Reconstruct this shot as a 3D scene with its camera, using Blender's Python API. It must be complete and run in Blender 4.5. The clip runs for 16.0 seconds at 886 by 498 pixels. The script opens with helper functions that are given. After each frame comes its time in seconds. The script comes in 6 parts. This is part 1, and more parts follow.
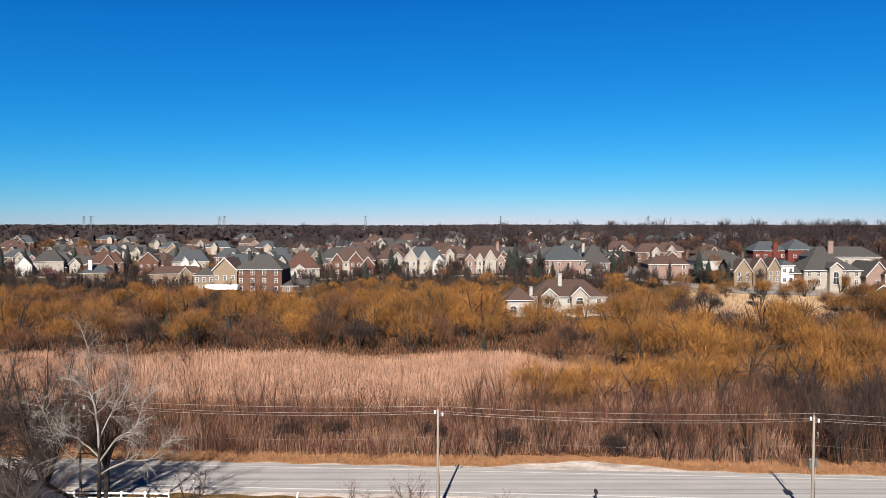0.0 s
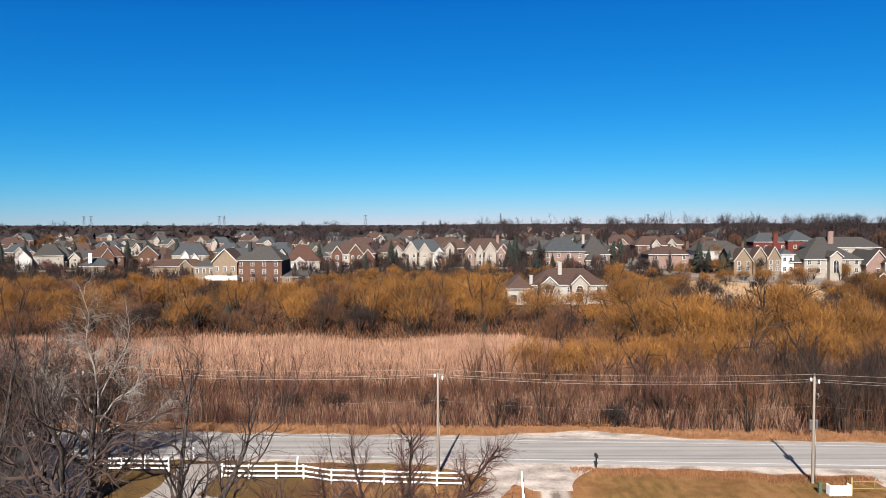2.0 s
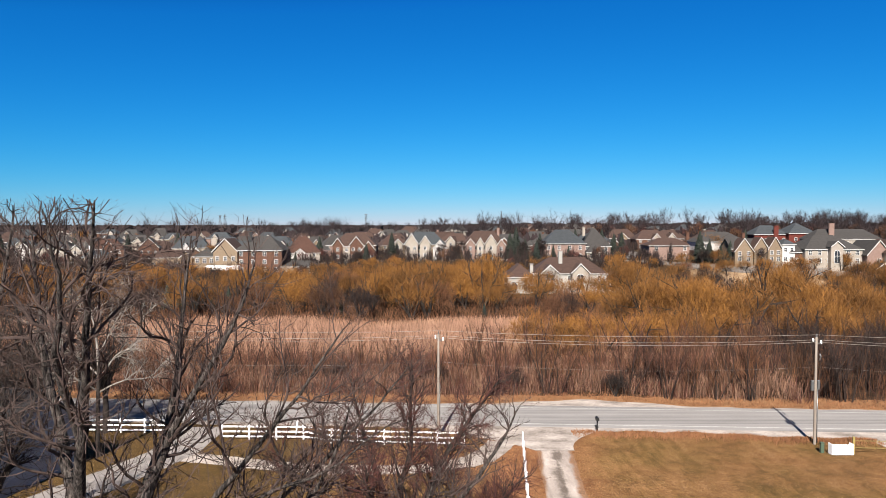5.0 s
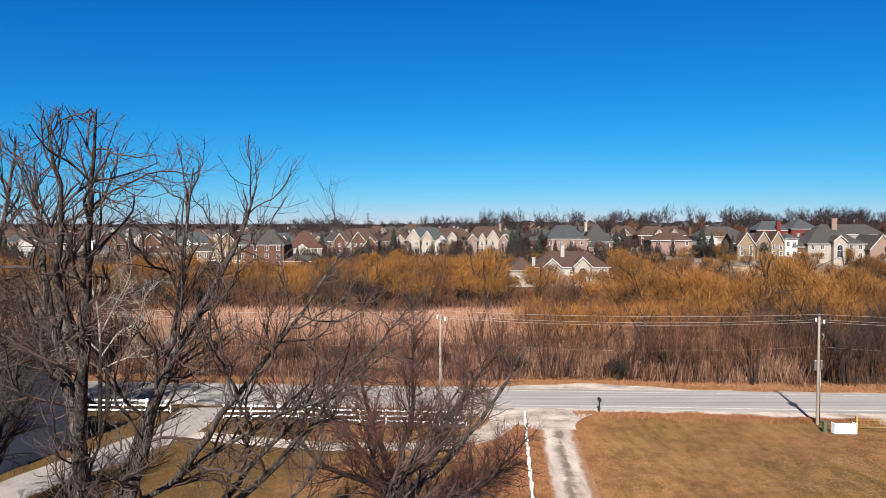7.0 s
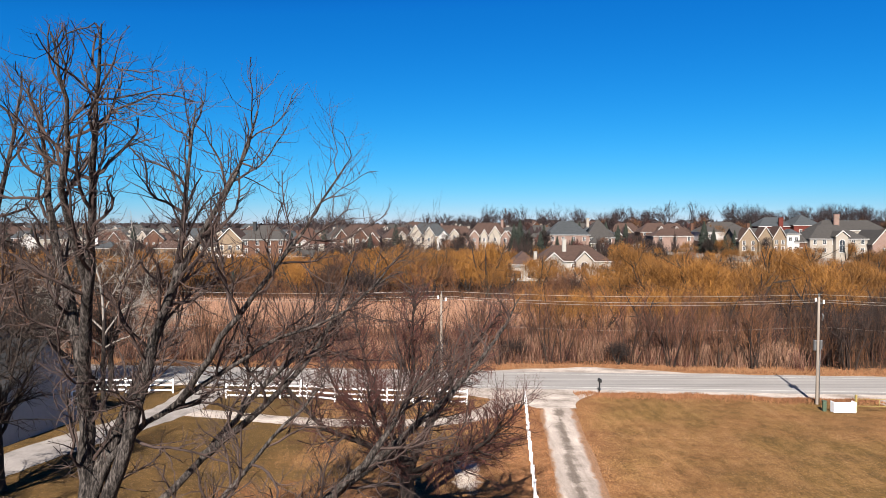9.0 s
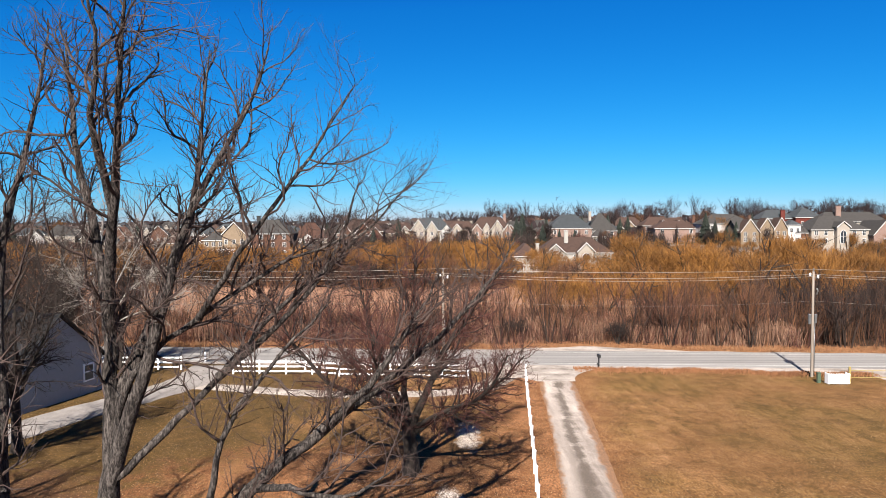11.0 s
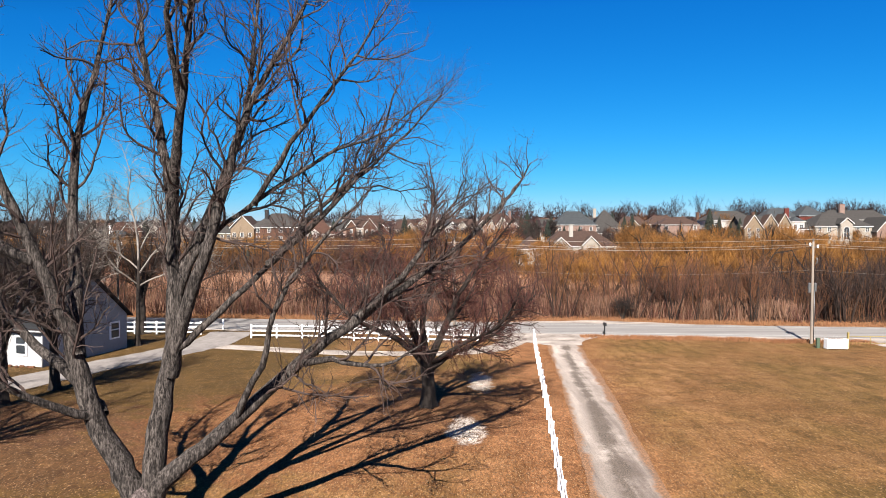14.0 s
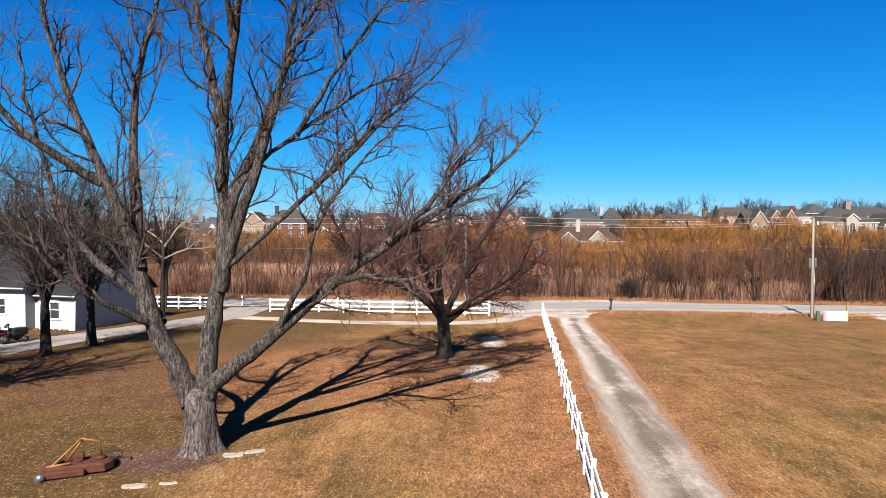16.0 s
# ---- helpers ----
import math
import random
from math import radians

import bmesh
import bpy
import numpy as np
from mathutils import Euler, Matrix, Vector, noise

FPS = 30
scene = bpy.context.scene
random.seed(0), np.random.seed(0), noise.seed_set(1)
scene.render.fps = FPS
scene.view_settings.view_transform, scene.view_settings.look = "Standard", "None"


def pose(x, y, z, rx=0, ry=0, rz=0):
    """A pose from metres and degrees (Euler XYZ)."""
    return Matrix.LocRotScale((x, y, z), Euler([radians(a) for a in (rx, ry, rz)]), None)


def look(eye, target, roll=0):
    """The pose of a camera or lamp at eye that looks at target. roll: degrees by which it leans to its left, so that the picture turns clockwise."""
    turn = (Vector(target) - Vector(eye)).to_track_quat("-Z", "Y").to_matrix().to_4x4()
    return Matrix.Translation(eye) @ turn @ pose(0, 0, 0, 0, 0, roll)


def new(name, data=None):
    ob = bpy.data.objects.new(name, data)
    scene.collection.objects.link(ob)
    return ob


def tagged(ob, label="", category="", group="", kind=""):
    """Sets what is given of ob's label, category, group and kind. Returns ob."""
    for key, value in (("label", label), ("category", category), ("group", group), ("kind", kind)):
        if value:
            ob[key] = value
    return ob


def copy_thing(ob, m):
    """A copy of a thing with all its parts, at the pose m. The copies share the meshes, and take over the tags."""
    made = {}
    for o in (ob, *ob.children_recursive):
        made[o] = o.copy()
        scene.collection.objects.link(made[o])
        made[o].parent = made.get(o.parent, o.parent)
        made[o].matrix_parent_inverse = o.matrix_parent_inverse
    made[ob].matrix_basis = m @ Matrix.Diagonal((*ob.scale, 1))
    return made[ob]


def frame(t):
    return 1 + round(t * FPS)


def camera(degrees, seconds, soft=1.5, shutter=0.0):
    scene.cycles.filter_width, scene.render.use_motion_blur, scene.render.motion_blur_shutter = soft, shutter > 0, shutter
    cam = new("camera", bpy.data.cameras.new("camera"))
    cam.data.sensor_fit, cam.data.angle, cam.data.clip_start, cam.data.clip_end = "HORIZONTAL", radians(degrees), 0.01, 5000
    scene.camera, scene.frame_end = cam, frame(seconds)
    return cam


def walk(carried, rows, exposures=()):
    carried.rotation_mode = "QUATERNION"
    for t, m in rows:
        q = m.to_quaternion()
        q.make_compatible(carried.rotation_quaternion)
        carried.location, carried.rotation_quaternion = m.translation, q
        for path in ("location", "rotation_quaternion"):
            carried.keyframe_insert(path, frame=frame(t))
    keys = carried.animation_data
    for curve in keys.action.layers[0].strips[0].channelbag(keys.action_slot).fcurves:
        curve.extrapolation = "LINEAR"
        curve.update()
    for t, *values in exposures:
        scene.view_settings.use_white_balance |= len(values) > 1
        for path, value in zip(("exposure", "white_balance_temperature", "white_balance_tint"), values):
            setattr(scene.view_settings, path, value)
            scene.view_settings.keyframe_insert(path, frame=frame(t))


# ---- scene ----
cam = camera(67.79, 16.0, soft=0.5)
ROWS = [  # seconds, x, y, z, yaw, pitch, roll
    (0, 0.000, 0.000, 26.371, 0.000, -2.109, -0.119),
    (0.5, 0.030, -0.074, 25.407, -0.003, -2.125, -0.049),
    (1, 0.057, -0.076, 24.546, -0.003, -2.111, 0.004),
    (1.5, 0.057, -0.041, 23.750, 0.003, -2.080, 0.036),
    (2, 0.057, -0.061, 22.949, 0.000, -2.063, 0.053),
    (2.5, 0.047, -0.069, 22.253, 0.003, -2.023, 0.045),
    (3, 0.050, -0.078, 21.596, 0.000, -1.992, 0.028),
    (3.5, 0.043, -0.068, 20.910, 0.000, -1.986, 0.015),
    (4, 0.049, -0.030, 20.309, -0.001, -1.952, -0.009),
    (6.5, -0.026, -0.019, 17.907, 0.159, -2.011, -0.083),
    (7, 0.015, -0.039, 17.466, 0.210, -1.992, -0.079),
    (7.5, 0.053, -0.068, 17.035, 0.263, -1.972, -0.068),
    (8, 0.079, -0.121, 16.587, 0.319, -1.968, -0.067),
    (8.5, 0.104, -0.227, 16.147, 0.372, -1.962, -0.092),
    (9, 0.139, -0.401, 15.679, 0.411, -1.966, -0.133),
    (11.5, 0.307, -2.010, 13.363, 0.702, -2.099, 0.199),
    (12, 0.272, -2.169, 12.891, 0.715, -2.010, 0.150),
    (12.5, 0.225, -2.363, 12.388, 0.752, -1.928, 0.079),
    (13, 0.061, -2.713, 11.841, 0.828, -1.854, -0.019),
    (13.5, -0.164, -3.286, 11.229, 0.910, -1.796, -0.121),
    (14, -0.439, -4.032, 10.591, 0.999, -1.742, -0.211),
    (14.5, -0.693, -4.830, 9.915, 1.107, -1.691, -0.271),
    (15, -0.918, -5.520, 9.158, 1.249, -1.656, -0.287),
    (15.5, -0.978, -6.039, 8.550, 1.399, -1.577, -0.283),
    (16, -0.928, -6.452, 8.053, 1.546, -1.461, -0.277),
]
walk(cam, [(t, pose(x, y, z, 90 + pitch, roll, yaw)) for t, x, y, z, yaw, pitch, roll in ROWS],
     exposures=[(0, 1.75), (8.5, 1.77), (9.2, 1.89), (16, 1.94)])

# ---------------------------------------------------------------- world, sun
SUN_ELEV, SUN_FROM = 38.8, (-2.25, -11.7)
world = bpy.data.worlds.new("sky_world")
scene.world = world
world.use_nodes = True
wn, wl = world.node_tree.nodes, world.node_tree.links
sky = wn.new("ShaderNodeTexSky")
sky.sky_type = "NISHITA"
sky.sun_disc = False
sky.sun_elevation = radians(SUN_ELEV)
sky.sun_rotation = math.atan2(SUN_FROM[0], SUN_FROM[1])
sky.air_density, sky.dust_density, sky.ozone_density = 1.0, 0.0, 10.0
# a deep, saturated winter blue: each channel has its own contrast and falls off towards the darker zenith
sep = wn.new("ShaderNodeSeparateColor")
com = wn.new("ShaderNodeCombineColor")
wl.new(sky.outputs[0], sep.inputs[0])
for k, (gain, power, deep, full) in enumerate(((0.80, 2.5, 0.3, 1.0), (0.515, 1.13, 0.8, 2.4), (0.60, 0.80, 2.0, 5.2))):
    low, lift, high = (wn.new("ShaderNodeMath") for _ in range(3))
    low.operation, lift.operation, high.operation = "MULTIPLY", "POWER", "MULTIPLY"
    low.inputs[1].default_value, lift.inputs[1].default_value, high.inputs[1].default_value = 0.1, power, gain * 10
    wl.new(sep.outputs[k], low.inputs[0])
    wl.new(low.outputs[0], lift.inputs[0])
    wl.new(lift.outputs[0], high.inputs[0])
    fall, both = wn.new("ShaderNodeMapRange"), wn.new("ShaderNodeMath")
    both.operation = "MULTIPLY"
    fall.inputs[1].default_value, fall.inputs[2].default_value, fall.inputs[3].default_value = deep, full, 0.16
    wl.new(sep.outputs[k], fall.inputs[0])
    wl.new(high.outputs[0], both.inputs[0])
    wl.new(fall.outputs[0], both.inputs[1])
    wl.new(both.outputs[0], com.inputs[k])
wl.new(com.outputs[0], wn["Background"].inputs[0])
wn["Background"].inputs[1].default_value = 0.05

sun = new("sun", bpy.data.lights.new("sun", "SUN"))
sun.data.energy = 5.0
sun.data.angle = radians(0.53)
sun.data.color = (1.0, 0.93, 0.84)
_h = math.hypot(*SUN_FROM)
sun.matrix_world = look((SUN_FROM[0] / _h * 60, SUN_FROM[1] / _h * 60, 60 * math.tan(radians(SUN_ELEV))), (0, 0, 0))
# the exposure is keyed with the walk above


# ---------------------------------------------------------------- materials
def nodes_of(name):
    m = bpy.data.materials.new(name)
    m.use_nodes = True
    nt = m.node_tree
    return m, nt.nodes, nt.links, nt.nodes["Principled BSDF"]


def ramp(n, l, fac, stops):
    r = n.new("ShaderNodeValToRGB")
    e = r.color_ramp.elements
    while len(e) < len(stops):
        e.new(0.5)
    for k, (p, c) in zip(e, stops):
        k.position, k.color = p, (*c, 1)
    l.new(fac, r.inputs[0])
    return r.outputs[0]


def noise_of(n, l, vec, scale, detail=4.0, rough=0.6, stretch=None):
    t = n.new("ShaderNodeTexNoise")
    t.inputs["Scale"].default_value, t.inputs["Detail"].default_value, t.inputs["Roughness"].default_value = scale, detail, rough
    if stretch:
        mp = n.new("ShaderNodeMapping")
        mp.inputs["Scale"].default_value = stretch
        l.new(vec, mp.inputs[0])
        vec = mp.outputs[0]
    l.new(vec, t.inputs["Vector"])
    return t.outputs["Fac"]


def mixc(n, l, fac, a, b, mode="MIX"):
    m = n.new("ShaderNodeMix")
    m.data_type, m.blend_type = "RGBA", mode
    for k, v in ((0, fac), (6, a), (7, b)):
        if isinstance(v, (int, float)):
            m.inputs[k].default_value = v
        elif isinstance(v, tuple):
            m.inputs[k].default_value = (*v, 1)
        else:
            l.new(v, m.inputs[k])
    return m.outputs[2]


def calc(n, l, op, a, b=0.0, clamp=False):
    m = n.new("ShaderNodeMath")
    m.operation, m.use_clamp = op, clamp
    for k, v in ((0, a), (1, b)):
        if isinstance(v, (int, float)):
            m.inputs[k].default_value = v
        else:
            l.new(v, m.inputs[k])
    return m.outputs[0]


def place_of(n):
    return n.new("ShaderNodeNewGeometry").outputs["Position"]


def bumped(n, l, bsdf, height, strength, dist=0.02):
    b = n.new("ShaderNodeBump")
    b.inputs["Strength"].default_value, b.inputs["Distance"].default_value = strength, dist
    l.new(height, b.inputs["Height"])
    l.new(b.outputs[0], bsdf.inputs["Normal"])


def surface(name, dark, light, scale=6.0, rough=0.85, fine=60.0, stretch=None, bump=0.3, spread=0.0, metal=0.0, low=0.3, high=0.7):
    """Two scales of noise between two colours; spread: how far single pieces differ in brightness."""
    m, n, l, p = nodes_of(name)
    pos = n.new("ShaderNodeTexCoord").outputs["Object"]
    a = noise_of(n, l, pos, scale, 5, 0.65, stretch)
    f = noise_of(n, l, pos, fine, 3, 0.6, stretch)
    fac = calc(n, l, "ADD", calc(n, l, "MULTIPLY", a, 0.7), calc(n, l, "MULTIPLY", f, 0.3))
    c = ramp(n, l, fac, [(low, dark), (high, light)])
    if spread:
        g = n.new("ShaderNodeObjectInfo").outputs["Random"]
        i = n.new("ShaderNodeNewGeometry").outputs["Random Per Island"]
        r = calc(n, l, "ADD", calc(n, l, "MULTIPLY", g, 0.6), calc(n, l, "MULTIPLY", i, 0.4))
        v = calc(n, l, "ADD", calc(n, l, "MULTIPLY", r, 2 * spread), 1 - spread)
        hs = n.new("ShaderNodeHueSaturation")
        l.new(v, hs.inputs["Value"])
        l.new(c, hs.inputs["Color"])
        c = hs.outputs[0]
    l.new(c, p.inputs["Base Color"])
    p.inputs["Roughness"].default_value, p.inputs["Metallic"].default_value = rough, metal
    p.inputs["Specular IOR Level"].default_value = 0.3
    if bump:
        bumped(n, l, p, f, bump)
    return m


def ground_material():
    m, n, l, p = nodes_of("ground_cover")
    pos = place_of(n)
    sep = n.new("ShaderNodeSeparateXYZ")
    l.new(pos, sep.inputs[0])
    X, Y = sep.outputs[0], sep.outputs[1]
    big = noise_of(n, l, pos, 0.09, 5, 0.6)
    mid = noise_of(n, l, pos, 0.7, 6, 0.7)
    fine = noise_of(n, l, pos, 9.0, 6, 0.75, (1.5, 0.55, 1.0))
    dots = noise_of(n, l, pos, 13.0, 2, 0.5, (1.3, 0.6, 1.0))
    streak = noise_of(n, l, pos, 1.0, 5, 0.65, (1.5, 0.24, 1.0))
    # winter lawn: straw and olive, with mowing streaks
    patch = noise_of(n, l, pos, 0.26, 4, 0.55, (1.0, 0.45, 1.0))
    t1 = calc(n, l, "ADD", calc(n, l, "MULTIPLY", patch, 0.36), calc(n, l, "ADD", calc(n, l, "MULTIPLY", streak, 0.36), calc(n, l, "MULTIPLY", mid, 0.28)))
    lawn = ramp(n, l, t1, [(0.39, (0.058, 0.036, 0.0115)), (0.48, (0.105, 0.0605, 0.0205)), (0.57, (0.172, 0.095, 0.039)), (0.64, (0.215, 0.130, 0.066))])
    leaf = ramp(n, l, mid, [(0.32, (0.085, 0.0345, 0.0140)), (0.66, (0.205, 0.095, 0.0460))])
    lawn = mixc(n, l, calc(n, l, "MULTIPLY", ramp(n, l, big, [(0.45, (0, 0, 0)), (0.6, (1, 1, 1))]), 0.5), lawn, leaf)
    bare = ramp(n, l, noise_of(n, l, pos, 0.42, 5, 0.65, (0.5, 1.0, 1.0)), [(0.54, (0, 0, 0)), (0.66, (1, 1, 1))])
    lawn = mixc(n, l, calc(n, l, "MULTIPLY", bare, 0.55), lawn, ramp(n, l, mid, [(0.35, (0.060, 0.031, 0.0125)), (0.65, (0.135, 0.074, 0.034))]))
    olive = ramp(n, l, mid, [(0.3, (0.0290, 0.0185, 0.0054)), (0.7, (0.0690, 0.0400, 0.0123))])
    # olive grass to the west, darkened as well in place of broad tree shade
    west = calc(n, l, "MULTIPLY", calc(n, l, "ADD", calc(n, l, "ADD", X, 6.5), calc(n, l, "MULTIPLY", calc(n, l, "SUBTRACT", big, 0.5), 22.0)), -0.16, True)
    lawn = mixc(n, l, calc(n, l, "MULTIPLY", west, 0.92), lawn, olive)
    east = calc(n, l, "MULTIPLY", calc(n, l, "ADD", calc(n, l, "SUBTRACT", X, 12.0), calc(n, l, "MULTIPLY", calc(n, l, "SUBTRACT", big, 0.5), 26.0)), 0.13, True)
    lawn = mixc(n, l, calc(n, l, "MULTIPLY", east, 0.34), lawn, olive)
    # leaf litter lies along the rail fence and the track
    off = calc(n, l, "SUBTRACT", X, calc(n, l, "ADD", 2.6, calc(n, l, "MULTIPLY", Y, 0.095)))
    off = calc(n, l, "ADD", off, calc(n, l, "MULTIPLY", calc(n, l, "SUBTRACT", mid, 0.5), 6.0))
    band = calc(n, l, "SUBTRACT", 1.7, calc(n, l, "MULTIPLY", calc(n, l, "ABSOLUTE", off), 0.30), True)
    lawn = mixc(n, l, calc(n, l, "MULTIPLY", band, 0.8), lawn, leaf)
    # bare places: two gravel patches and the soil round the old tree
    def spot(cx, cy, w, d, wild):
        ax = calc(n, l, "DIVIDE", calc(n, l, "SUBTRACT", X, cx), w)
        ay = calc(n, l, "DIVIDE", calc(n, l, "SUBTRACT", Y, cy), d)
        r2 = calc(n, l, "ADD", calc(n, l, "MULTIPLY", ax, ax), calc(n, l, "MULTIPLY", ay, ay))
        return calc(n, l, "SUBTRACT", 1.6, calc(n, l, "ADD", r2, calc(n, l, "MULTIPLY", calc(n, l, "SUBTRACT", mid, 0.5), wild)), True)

    chips = ramp(n, l, fine, [(0.38, (0.135, 0.0825, 0.055)), (0.55, (0.40, 0.37, 0.34))])
    soil = ramp(n, l, mid, [(0.3, (0.0291, 0.016, 0.013)), (0.7, (0.0749, 0.0427, 0.036))])
    lawn = mixc(n, l, spot(-10.7, 14.9, 1.75, 1.25, 4.0), lawn, soil)
    # dark leaf litter; its tone also carries the shade trees throw on the lawn
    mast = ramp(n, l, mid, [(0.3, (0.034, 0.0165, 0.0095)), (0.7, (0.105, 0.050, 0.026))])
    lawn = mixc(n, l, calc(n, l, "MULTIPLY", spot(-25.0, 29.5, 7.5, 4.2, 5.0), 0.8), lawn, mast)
    lawn = mixc(n, l, calc(n, l, "MULTIPLY", spot(-7.0, 29.5, 8.5, 8.0, 5.0), 0.8), lawn, leaf)
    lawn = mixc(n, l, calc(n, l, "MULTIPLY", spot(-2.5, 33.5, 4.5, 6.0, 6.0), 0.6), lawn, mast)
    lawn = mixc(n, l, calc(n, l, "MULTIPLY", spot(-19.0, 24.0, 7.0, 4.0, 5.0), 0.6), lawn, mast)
    for cx, cy, w, d in ((0.2, 29.0, 0.8, 1.9), (1.4, 40.3, 0.7, 2.8)):
        lawn = mixc(n, l, calc(n, l, "MULTIPLY", spot(cx, cy, w, d, 6.0), 0.85), lawn, chips)
    speck = ramp(n, l, fine, [(0.36, (0.42, 0.40, 0.38)), (0.5, (0.95, 0.94, 0.93)), (0.64, (1.6, 1.55, 1.5))])
    lawn = mixc(n, l, 1.0, lawn, speck, "MULTIPLY")
    lawn = mixc(n, l, calc(n, l, "MULTIPLY", ramp(n, l, dots, [(0.63, (0, 0, 0)), (0.68, (1, 1, 1))]), 0.55), lawn, (0.36, 0.235, 0.13))
    # wet meadow beyond the road
    reedy = ramp(n, l, mid, [(0.3, (0.0624, 0.0341, 0.0193)), (0.65, (0.124, 0.0741, 0.046))])
    # ground below thicket and willows, its brown deepened to stand for shade in gaps
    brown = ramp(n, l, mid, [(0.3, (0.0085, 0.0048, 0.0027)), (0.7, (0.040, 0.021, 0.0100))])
    verge = ramp(n, l, mid, [(0.3, (0.11, 0.055, 0.026)), (0.7, (0.22, 0.122, 0.062))])
    past = calc(n, l, "ADD", calc(n, l, "ADD", Y, calc(n, l, "MULTIPLY", X, 0.052)), calc(n, l, "MULTIPLY", calc(n, l, "SUBTRACT", mid, 0.5), 5.0))
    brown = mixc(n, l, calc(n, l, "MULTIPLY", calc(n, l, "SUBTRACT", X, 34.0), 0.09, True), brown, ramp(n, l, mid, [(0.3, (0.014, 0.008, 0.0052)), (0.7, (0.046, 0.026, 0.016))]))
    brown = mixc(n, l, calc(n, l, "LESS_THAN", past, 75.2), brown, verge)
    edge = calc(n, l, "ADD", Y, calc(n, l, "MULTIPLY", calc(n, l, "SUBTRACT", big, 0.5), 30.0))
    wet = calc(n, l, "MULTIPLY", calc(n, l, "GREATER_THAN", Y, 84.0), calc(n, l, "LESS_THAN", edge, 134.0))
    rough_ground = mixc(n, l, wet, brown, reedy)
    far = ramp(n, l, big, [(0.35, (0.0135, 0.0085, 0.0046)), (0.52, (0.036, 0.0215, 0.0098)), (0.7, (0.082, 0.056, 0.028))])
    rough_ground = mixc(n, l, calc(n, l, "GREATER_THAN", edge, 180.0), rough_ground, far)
    fx = calc(n, l, "DIVIDE", calc(n, l, "SUBTRACT", X, 97.0), 22.0)
    fy = calc(n, l, "DIVIDE", calc(n, l, "SUBTRACT", Y, 197.0), 27.0)
    rr = calc(n, l, "ADD", calc(n, l, "MULTIPLY", fx, fx), calc(n, l, "MULTIPLY", fy, fy))
    uneven = calc(n, l, "ADD", calc(n, l, "MULTIPLY", calc(n, l, "SUBTRACT", mid, 0.5), 1.6), calc(n, l, "MULTIPLY", calc(n, l, "SUBTRACT", big, 0.5), 3.0))
    field = calc(n, l, "SUBTRACT", 1.5, calc(n, l, "ADD", rr, uneven), True)
    tan = ramp(n, l, mid, [(0.3, (0.135, 0.088, 0.050)), (0.7, (0.235, 0.165, 0.102))])
    rough_ground = mixc(n, l, field, rough_ground, tan)
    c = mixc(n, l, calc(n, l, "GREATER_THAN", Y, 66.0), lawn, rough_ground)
    l.new(c, p.inputs["Base Color"])
    p.inputs["Roughness"].default_value = 0.95
    p.inputs["Specular IOR Level"].default_value = 0.1
    bumped(n, l, p, fine, 0.7, 0.06)
    return m


def road_material():
    m, n, l, p = nodes_of("worn_asphalt")
    pos = n.new("ShaderNodeTexCoord").outputs["Object"]
    long = noise_of(n, l, pos, 1.0, 4, 0.6, (0.012, 1.7, 1.0))
    blot = noise_of(n, l, pos, 0.5, 6, 0.7, (0.25, 1.0, 1.0))
    fine = noise_of(n, l, pos, 25.0, 3, 0.7)
    f = calc(n, l, "ADD", calc(n, l, "MULTIPLY", long, 0.75), calc(n, l, "MULTIPLY", blot, 0.25))
    c = ramp(n, l, f, [(0.32, (0.086, 0.080, 0.077)), (0.45, (0.142, 0.134, 0.130)), (0.6, (0.196, 0.185, 0.179))])
    c = mixc(n, l, 0.35, c, ramp(n, l, fine, [(0.3, (0.5, 0.5, 0.5)), (0.7, (1.3, 1.3, 1.3))]), "MULTIPLY")
    l.new(c, p.inputs["Base Color"])
    p.inputs["Roughness"].default_value = 0.8
    bumped(n, l, p, fine, 0.2, 0.01)
    return m


